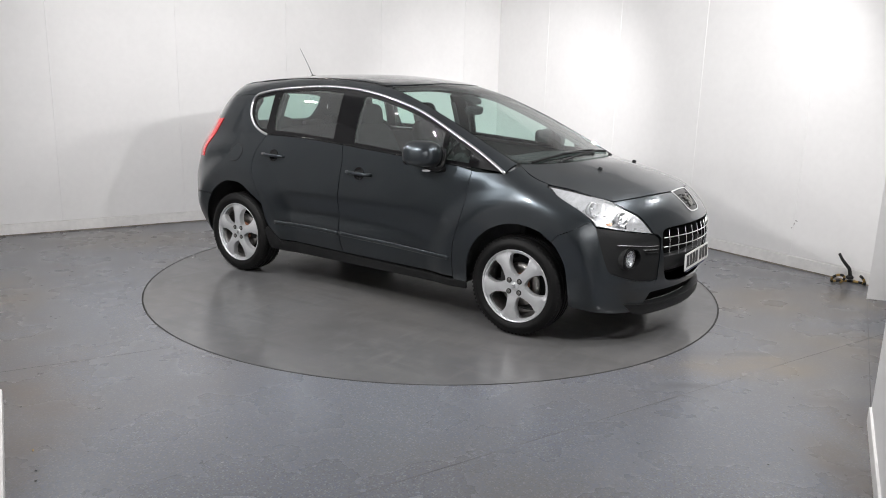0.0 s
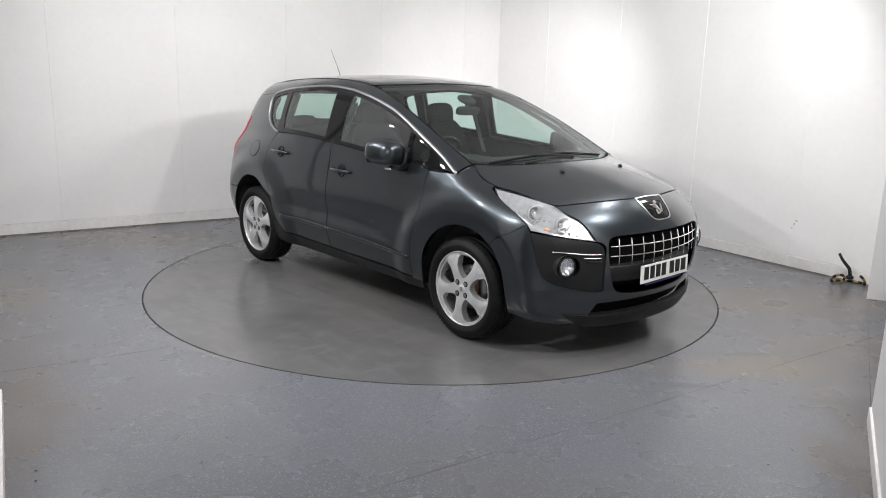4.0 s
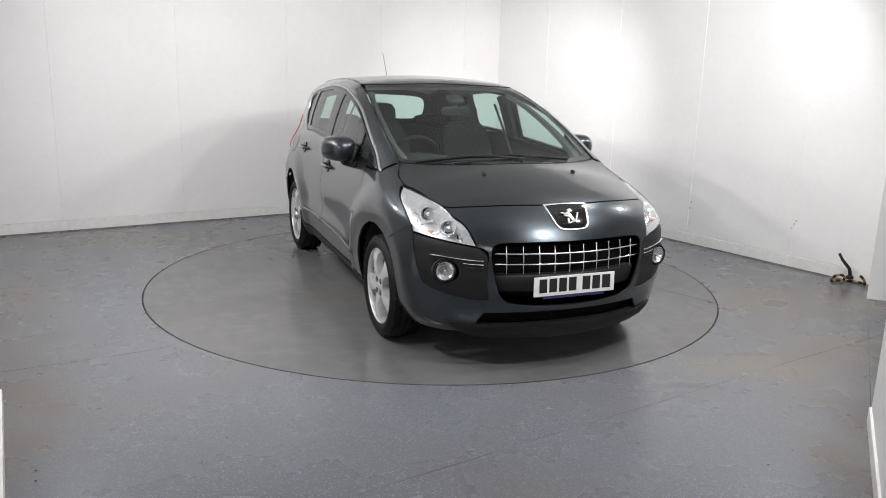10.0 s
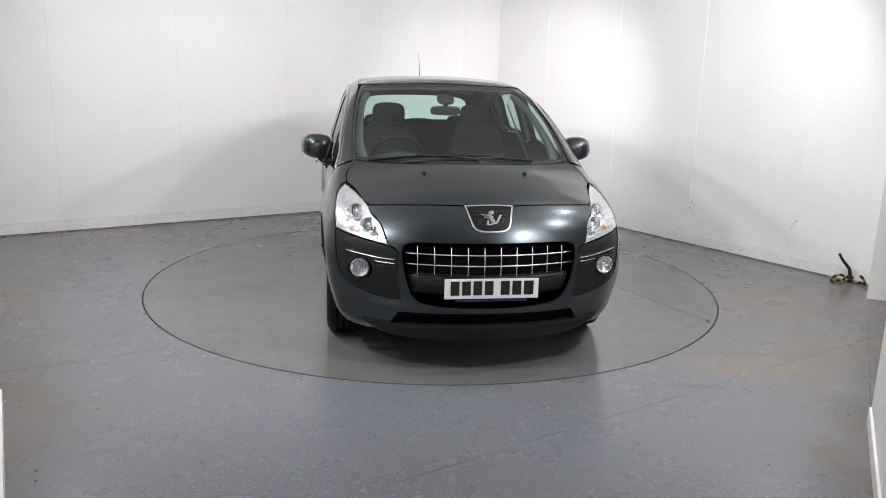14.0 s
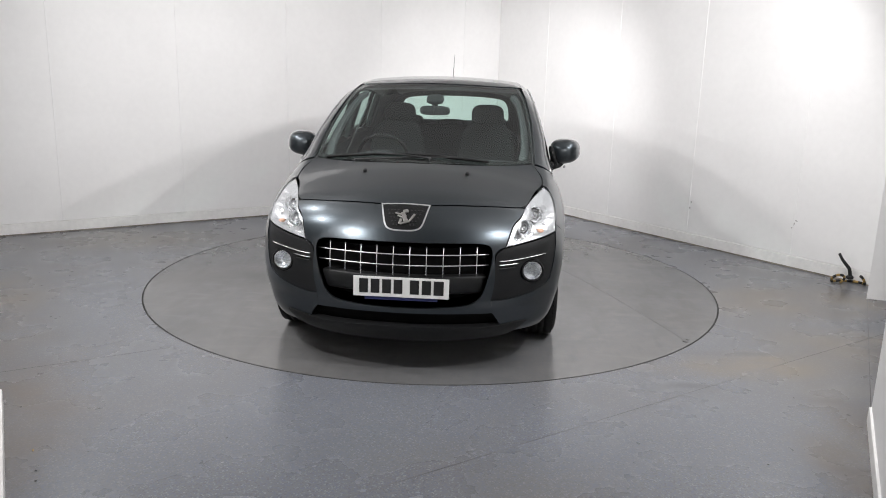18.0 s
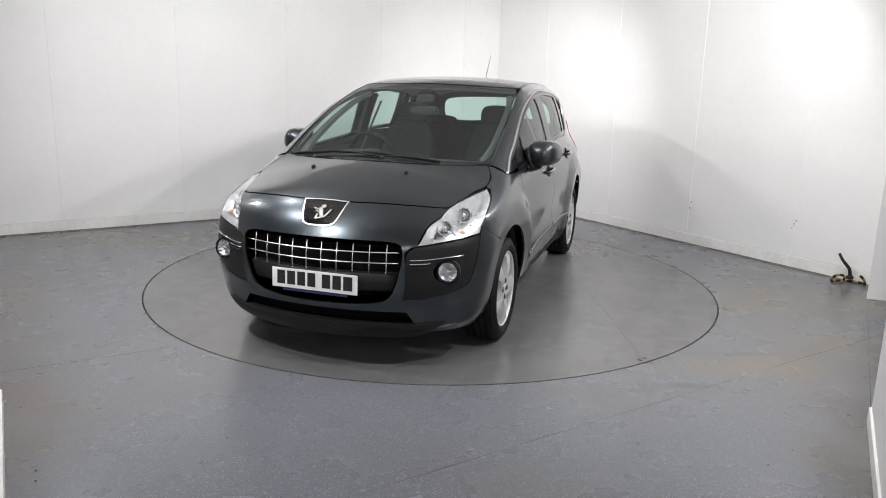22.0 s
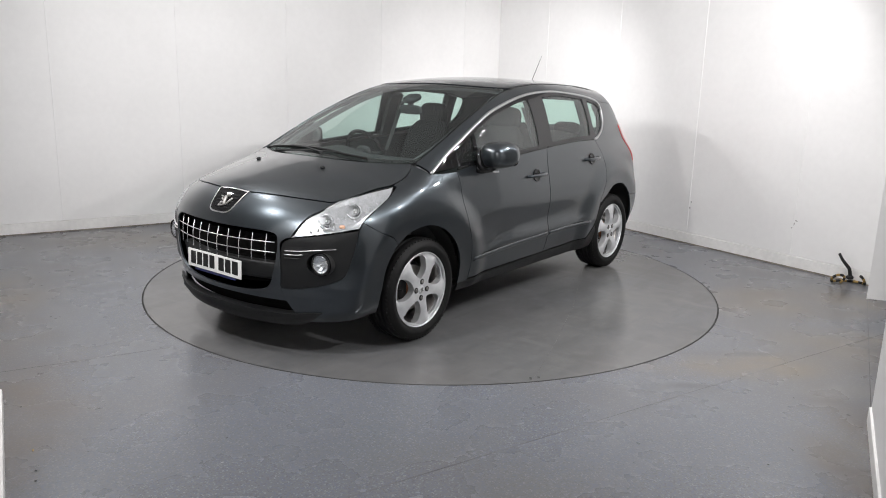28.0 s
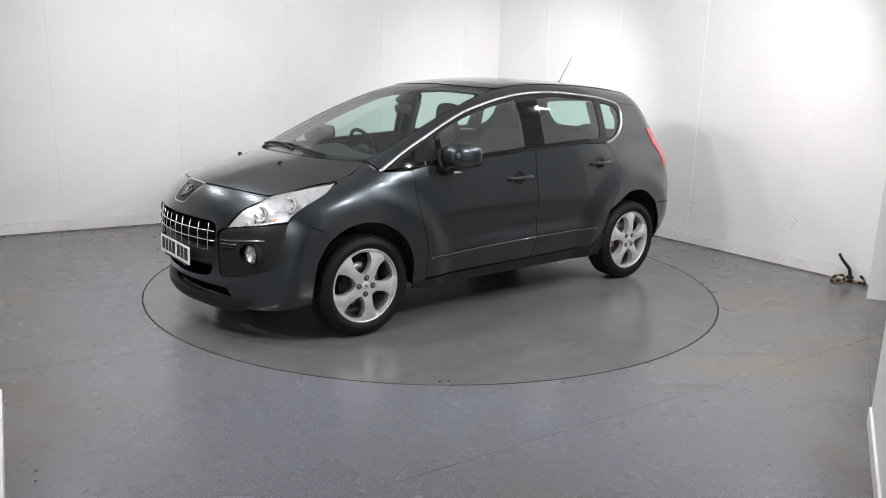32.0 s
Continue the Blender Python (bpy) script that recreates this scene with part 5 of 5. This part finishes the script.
def wheel(spoke_angle, m, bolt_angle=45):
    """Hub face towards +y, at y = 0.1."""
    w = new("wheel")
    w.parent = car
    w.matrix_basis = m
    profile = [(0.222, -0.10), (0.234, -0.108), (0.270, -0.113), (0.300, -0.105), (0.318, -0.088), (0.3255, -0.070), (0.327, -0.046), (0.320, -0.044), (0.320, -0.036), (0.3275, -0.034), (0.328, -0.005), (0.320, -0.003), (0.320, 0.005), (0.328, 0.007), (0.3275, 0.034), (0.320, 0.036), (0.320, 0.044), (0.327, 0.046),
               (0.3255, 0.070), (0.318, 0.088), (0.300, 0.105), (0.286, 0.109), (0.283, 0.1115), (0.266, 0.1105), (0.262, 0.108), (0.250, 0.105), (0.2415, 0.098), (0.2405, 0.05), (0.220, 0.03)]
    tyre = part("tyre", lathe(profile, AXIS_Y, 72, closed=True), RUBBER, w, "black road tyre", True)
    for k in range(72):
        a = 2 * math.pi * k / 72
        for s in (1, -1):
            bm_m = Matrix.Rotation(a, 4, "Y") @ Matrix.Translation((0.3135, s * 0.083, 0)) @ pose(0, 0, 0, 0, 0, s * -32)
            if k == 0:
                block = bpy.data.meshes.new("tread_block")
                bm = box((0.010, 0.024, 0.013), Matrix(), 0.002, 1)
                bm.to_mesh(block)
                bm.free()
                block.materials.append(RUBBER)
                blocks[s] = block if s not in blocks else blocks[s]
            ob = new("tread_block", blocks[s])
            ob.parent = tyre
            ob.matrix_basis = bm_m
    n = 90
    ring = [((RIM_R - 0.003) * math.cos(2 * math.pi * i / n), (RIM_R - 0.003) * math.sin(2 * math.pi * i / n)) for i in range(n)]
    holes = []
    for k in range(5):
        mid = radians(spoke_angle + 36 + 72 * k)
        pts = []
        for r, half in ((0.078, 5), (0.092, 14.5), (0.122, 21.5), (0.160, 23.5), (0.194, 21), (0.214, 19), (0.2235, 14), (0.2255, 0)):
            pts.append((r, half))
        full = [(r, h) for r, h in pts] + [(r, -h) for r, h in pts[::-1]][1:]
        line = rounded([(r * math.cos(mid + radians(h)), r * math.sin(mid + radians(h)), 0) for r, h in full], 0.010)
        holes.append([(x, z) for x, z, _ in line])

    def lift(x, z):
        r = math.hypot(x, z)
        a = (math.degrees(math.atan2(z, x)) - spoke_angle + 36) % 72 - 36
        side = abs(math.radians(a)) * r
        crest = 0.010 * max(0.0, 1 - (side / 0.045) ** 2) * float(smooth(0.06, 0.12, r))
        ring_drop = 0.011 * float(smooth(11.5, 16.5, abs(a)) * smooth(0.205, 0.216, r))
        return 0.091 - ring_drop + 0.005 * float(smooth(0.236, 0.10, r)) + crest * float(1 - smooth(0.20, 0.234, r)) - 0.006 * float(1 - smooth(0.0, 0.05, r))
    rim = part("rim", face_plate(ring, holes, lift, 0.045, 0.011), ALLOY, w, "silver five-spoke alloy rim", True)
    rim.matrix_basis = Matrix.Diagonal((0.966, 1, 0.966, 1))
    rim.data.set_sharp_from_angle(angle=radians(40))
    part("barrel", lathe([(0.238, 0.070), (0.247, 0.084), (0.247, 0.072), (0.228, 0.05), (0.210, -0.02), (0.215, -0.09), (RIM_R, -0.10), (0.210, -0.094), (0.204, -0.02), (0.216, 0.04), (0.226, 0.060)], AXIS_Y, 60, closed=True), STEEL, rim, "", True)
    part("rim_lip", lathe([(0.2395, 0.075), (0.2402, 0.093), (0.243, 0.0985), (0.2465, 0.099), (0.2490, 0.096), (0.2490, 0.080)], AXIS_Y, 90, closed=True), ALLOY, rim, "", True)
    part("centre_cap", lathe([(0.028, 0.080), (0.030, 0.092), (0.026, 0.097), (0.0, 0.098)], AXIS_Y, 24), ALLOY, rim, "", True)
    part("emblem", box((0.022, 0.003, 0.026), pose(0, 0.0985, 0, 0, 20, 0), 0.001), CHROME, rim)
    for k in range(4):
        a = radians(bolt_angle + 90 * k)
        part("wheel_bolt", lathe([(0.0115, 0.080), (0.0115, 0.101), (0.009, 0.104), (0.0, 0.1045)], Matrix.Translation((0.054 * math.cos(a), 0, 0.054 * math.sin(a))) @ AXIS_Y, 10), STEEL, rim)
    for k in range(4):
        a = radians(bolt_angle + 90 * k)
        part("bolt_seat", lathe([(0.019, 0.085), (0.019, 0.0975), (0.015, 0.0985), (0.0, 0.0985)], Matrix.Translation((0.054 * math.cos(a), 0, 0.054 * math.sin(a))) @ AXIS_Y, 16), DARK, rim)
    part("valve", tube([(0.19 * math.cos(mid), 0.055, 0.19 * math.sin(mid)), (0.175 * math.cos(mid), 0.085, 0.175 * math.sin(mid))], 0.005, 6), RUBBER, rim)
    part("brake_disc", lathe([(0.07, 0.020), (0.142, 0.020), (0.142, -0.002), (0.07, -0.002)], AXIS_Y, 40, closed=True), STEEL, w, "worn steel brake disc", True)
    part("hub", lathe([(0.075, -0.02), (0.075, 0.045), (0.06, 0.052), (0.0, 0.052)], AXIS_Y, 24), RUST, w, "rusty hub", True)
    part("caliper", cushion((0.07, 0.08, 0.15), Matrix.Translation((0.105 if m.translation.x > 0 else -0.105, 0.0, 0.02)), 4, 4), DARK, w, "", True)
    part("backing_plate", lathe([(0.0, -0.03), (0.17, -0.03), (0.17, -0.04), (0.0, -0.04)], AXIS_Y, 30), DARK, w)
    return w


blocks = {}
for x, y, turn, spoke, bolt in ((AXLE, 0.782, 0, 45, 4), (AXLE, -0.782, 180, 62, 45), (-AXLE, 0.777, 0, 20, 45), (-AXLE, -0.777, 180, 90, 45)):
    wheel(spoke, pose(x, y, TYRE_R + 0.002, 0, 0, turn), bolt)


def underside():
    for ax, pts in ((AXLE, 1), (-AXLE, -1)):
        for s in (1, -1):
            bm = bmesh.new()
            rows = []
            for k in range(19):
                a = math.pi * k / 18
                r = 0.405 if ax > 0 else 0.415
                x, z = ax + 0.01 * pts + r * math.cos(a), 0.315 + r * (1.08 if ax > 0 else 1.11) * math.sin(a)
                edge = min(0.868, on_side(x, z)[1] - 0.016)
                rows.append([bm.verts.new((x, s * y, z)) for y in (0.50, edge)])
            for a, b in zip(rows, rows[1:]):
                bm.faces.new((a[0], a[1], b[1], b[0]))
            bm.faces.new([row[0] for row in rows])
            part("arch_liner", bm, DARK, car, "dark wheel arch liner", True)
    bm = add_box(bmesh.new(), (3.4, 1.0, 0.05), Matrix.Translation((0.05, 0, 0.26)), 0.02)
    add_box(bm, (1.75, 1.62, 0.05), Matrix.Translation((0.0, 0, 0.275)), 0.02)
    add_box(bm, (0.40, 1.0, 0.04), Matrix.Translation((1.72, 0, 0.235)), 0.015)
    add_box(bm, (0.22, 1.1, 0.05), Matrix.Translation((-1.74, 0, 0.30)), 0.015)
    part("underbody", bm, DARK, car, "dark underbody")
    part("exhaust", tube([(0.6, 0.25, 0.20), (-0.4, 0.28, 0.19), (-1.2, 0.30, 0.22), (-1.7, 0.42, 0.24)], 0.035, 10), STEEL, car, "", True)
    part("bulkhead", box((0.04, 1.50, 0.62), Matrix.Translation((1.28, 0, 0.68)), 0.01), DARK, car)
    part("engine_cover", box((0.55, 1.0, 0.45), Matrix.Translation((1.62, 0, 0.50)), 0.04), DARK, car)
    both_sides("lamp_shroud", lambda: box((0.40, 0.02, 0.30), Matrix.Translation((1.72, 0.60, 0.72)) @ pose(0, 0, 0, 0, 0, 0), 0.005), DARK, car, "", False)


underside()


# ---- cabin ----
def cabin():
    # linings follow the body a few centimetres inside
    edge = [(0.16, 0.0), (0.12, 0.45), (0.04, 0.615), (-0.4, 0.60), (-0.9, 0.59), (-1.3, 0.575), (-1.60, 0.54), (-1.68, 0.0)]
    panel("headlining", top_line(edge + [(x, -y) for x, y in edge[::-1]][1:-1]), UP, car, LINING, off=-0.045, flange=0.0, inward=True, step=0.09, label="pale grey headlining")
    upper = top_line([(1.19, 0.715), (0.6, 0.690), (0.3, 0.660), (0.06, 0.63), (-0.4, 0.605), (-0.9, 0.595), (-1.3, 0.58)])
    rail = side_line([(1.14, 1.06), (0.856, 1.205), (0.572, 1.338), (0.397, 1.404), (0.102, 1.477), (-0.18, 1.517), (-0.515, 1.526), (-0.955, 1.49), (-1.18, 1.445)]) + upper[::-1]
    both("pillar_trim", rail, (0.25, 1, 0.9), car, LINING, off=-0.028, flange=0.0, inward=True, step=0.06, label="pale grey pillar trim")
    post = top_line([(1.16, 0.690), (0.95, 0.698), (0.6, 0.676), (0.3, 0.644), (0.13, 0.602), (0.15, 0.560), (0.32, 0.600), (0.6, 0.632), (0.95, 0.648), (1.12, 0.630)])
    both("pillar_trim", twice(post[0]) + post[1:9] + twice(post[9]), UP, car, POST_GREY, off=-0.050, flange=0.03, step=0.05, label="pale grey pillar trim")
    both("pillar_trim", twice(on_side(-0.10, 1.13)) + twice(on_side(-0.10, 1.50)) + twice(on_side(-0.25, 1.505)) + twice(on_side(-0.25, 1.14)), SIDE, car, TRIM, off=-0.045, flange=0.03, inward=True, step=0.06)
    both("pillar_trim", twice(on_side(-0.93, 1.17)) + twice(on_side(-0.90, 1.49)) + twice(on_side(-1.01, 1.475)) + twice(on_side(-1.02, 1.18)), SIDE, car, TRIM, off=-0.045, flange=0.03, inward=True, step=0.06)
    both("pillar_trim", side_line([(-1.18, 1.44), (-1.21, 1.33), (-1.15, 1.22), (-1.02, 1.16), (-1.05, 0.8), (-1.6, 0.8), (-1.68, 1.15), (-1.50, 1.45)]), SIDE, car, TRIM, off=-0.05, flange=0.0, inward=True, step=0.08)
    door = side_line([(0.93, 1.03), (0.33, 1.085), (-0.17, 1.12), (-0.624, 1.145), (-1.0, 1.14)]) + side_line([(-0.95, 0.6), (-0.85, 0.40), (0.0, 0.36), (0.85, 0.36), (0.90, 0.7)])
    both("door_lining", twice(door[0]) + door[1:4] + twice(door[4]) + door[5:], SIDE, car, TRIM, off=-0.075, flange=-0.07, inward=True, step=0.08, label="dark plastic door lining")
    part("cabin_floor", box((2.9, 1.55, 0.03), Matrix.Translation((-0.25, 0, 0.315)), 0.01), FABRIC, car, "dark carpet")
    # dashboard: one moulded profile across the car
    profile = [(1.24, 0.98), (1.18, 1.045), (1.00, 1.075), (0.82, 1.070), (0.70, 1.040), (0.62, 0.975), (0.60, 0.88), (0.66, 0.74), (0.74, 0.55), (1.24, 0.50)]
    ring = rounded([(x, 0, z) for x, z in profile], 0.05)
    bm = bmesh.new()
    rows = []
    for y in np.linspace(-0.74, 0.74, 25):
        hood = math.exp(-((y + 0.37) / 0.17) ** 2)
        row = []
        for x, _, z in ring:
            up = max(0.0, (z - 0.93)) / 0.14
            row.append(bm.verts.new((x - 0.16 * max(0, abs(y) - 0.5) * (x > 0.9), y, z + 0.045 * hood * min(1, up) * math.exp(-((x - 0.74) / 0.16) ** 2) - 0.35 * max(0, abs(y) - 0.45) ** 2 * (z > 0.9))))
        rows.append(row)
    for a, b in zip(rows, rows[1:]):
        for k in range(len(ring)):
            j = (k + 1) % len(ring)
            bm.faces.new((a[k], a[j], b[j], b[k]))
    bm.faces.new(rows[0]), bm.faces.new(rows[-1][::-1])
    bmesh.ops.recalc_face_normals(bm, faces=bm.faces)
    dash = part("dashboard", bm, TRIM, car, "dark grey moulded dashboard", True)
    for y in (-0.66, -0.08, 0.08, 0.66):
        part("air_vent", lathe([(0.0, 0.004), (0.034, 0.006), (0.042, 0.012), (0.046, 0.0), (0.0, -0.01)], facing((0.628, y, 0.965), (-1, 0, 0.5)), 20), GLOSS_BLACK, dash, "", True)
    part("console", cushion((0.95, 0.24, 0.42), Matrix.Translation((0.25, 0, 0.55)) @ pose(0, 0, 0, 0, -8, 0), 6, 6), TRIM, car, "dark centre console", True)
    part("gear_lever", tube([(0.42, 0, 0.75), (0.40, 0, 0.86)], 0.014, 8), TRIM, car)
    # steering wheel on the car's right
    hub = Vector((0.515, -0.372, 1.035))
    axis = Vector((-0.90, 0, 0.42))
    m = facing(hub, axis)
    rim = [m @ Vector((0.185 * math.cos(a), 0.185 * math.sin(a), 0)) for a in np.linspace(0, 2 * math.pi, 41)[:-1]]
    sw = part("steering_wheel", tube(rim, 0.0150, 10, closed=True), GLOSS_BLACK, car, "black leather steering wheel", True)
    part("wheel_boss", cushion((0.15, 0.13, 0.06), m @ Matrix.Translation((0, 0, -0.015)), 3, 6), TRIM, sw, "", True)
    for a in (0, 180, 270):
        part("wheel_spoke", box((0.13, 0.034, 0.016), m @ pose(0, 0, -0.005, rz=a) @ Matrix.Translation((0.115, 0, 0)), 0.006), TRIM, sw)
    part("steering_column", tube([hub - 0.02 * axis, hub - 0.25 * axis], 0.055, 12), TRIM, sw, "", True)
    # interior mirror with the sensor housing above it
    rv = part("interior_mirror", cushion((0.035, 0.225, 0.068), pose(0.415, -0.005, 1.380, 0, 12, -4), 4, 6), TRIM, car, "black interior mirror", True)
    part("mirror_stalk", tube([(0.42, -0.005, 1.40), (0.41, -0.005, 1.44), (0.39, -0.005, 1.463)], 0.018, 8, taper=1.8), TRIM, rv, "", True)
    part("sensor_housing", cushion((0.13, 0.13, 0.05), pose(0.40, -0.005, 1.462, 0, 20, 0), 3, 6), TRIM, rv, "", True)
    def seat(x, y, z=0.0, wide=0.50):
        s = new("seat")
        s.parent = car
        s.matrix_basis = Matrix.Translation((x, y, z))
        tagged(s, "charcoal fabric front seat")
        part("seat_cushion", cushion((0.52, wide, 0.17), pose(0.12, 0, 0.62, 0, -6, 0), 4, 8), FABRIC, s, "", True)
        part("seat_base", box((0.42, wide - 0.08, 0.22), pose(0.10, 0, 0.44), 0.03), TRIM, s)

        def back():
            bm = cushion((0.13, wide, 0.66), Matrix(), 4, 9)
            for v in bm.verts:
                t = (v.co.z + 0.33) / 0.66
                v.co.y *= 1.0 - 0.22 * t * t
                v.co.x += 0.03 * (abs(v.co.y) / (wide / 2)) ** 3
            bmesh.ops.transform(bm, matrix=pose(-0.215, 0, 0.95, 0, -17, 0), verts=bm.verts)
            return bm
        part("backrest", back(), FABRIC, s, "", True)
        part("headrest", cushion((0.105, 0.27, 0.185), pose(-0.315, 0, 1.315, 0, -8, 0), 3.2, 8), FABRIC, s, "", True)
        for dy in (0.06, -0.06):
            part("headrest_post", tube([(-0.295, dy, 1.16), (-0.312, dy, 1.29)], 0.007, 6), CHROME, s)
        return s
    seat(0.0, -0.372)
    seat(0.0, 0.372)
    bench = part("rear_bench", cushion((0.52, 1.30, 0.20), pose(-0.86, 0, 0.62, 0, -6, 0), 5, 9), FABRIC, car, "charcoal fabric rear bench", True)
    part("bench_back", cushion((0.15, 1.30, 0.58), pose(-1.16, 0, 0.90, 0, -22, 0), 5, 9), FABRIC, bench, "", True)
    for y in (-0.40, 0.40, 0.0):
        part("headrest", cushion((0.09, 0.25, 0.11 if y else 0.085), pose(-1.275, y, 1.205 if y else 1.185, 0, -15, 0), 3.2, 7), FABRIC, bench, "", True)
    part("parcel_shelf", box((0.42, 1.16, 0.02), Matrix.Translation((-1.55, 0, 1.10)), 0.006), TRIM, car)
    both_sides("seat_belt", lambda: box((0.045, 0.003, 0.62), pose(-0.185, 0.735, 1.13, 24, 0, 0), 0.0), LINING, car, "grey seat belt", False)


cabin()


# ---- what moves: the turntable and the car on it turn together ----
def heading(t):
    return -34.663 - 3.3631 * t + 0.113 * (((t - 16) / 16) ** 2 - 1)


def motions():
    rows_car, rows_table = [], []
    for t in range(33):
        turn = pose(0, 0, 0, rz=heading(t))
        rows_car.append((float(t), turn @ Matrix.Translation((-0.079, 0.027, 0.0))))
        rows_table.append((float(t), turn))
    walk(car, rows_car)
    walk(turntable, rows_table)


motions()
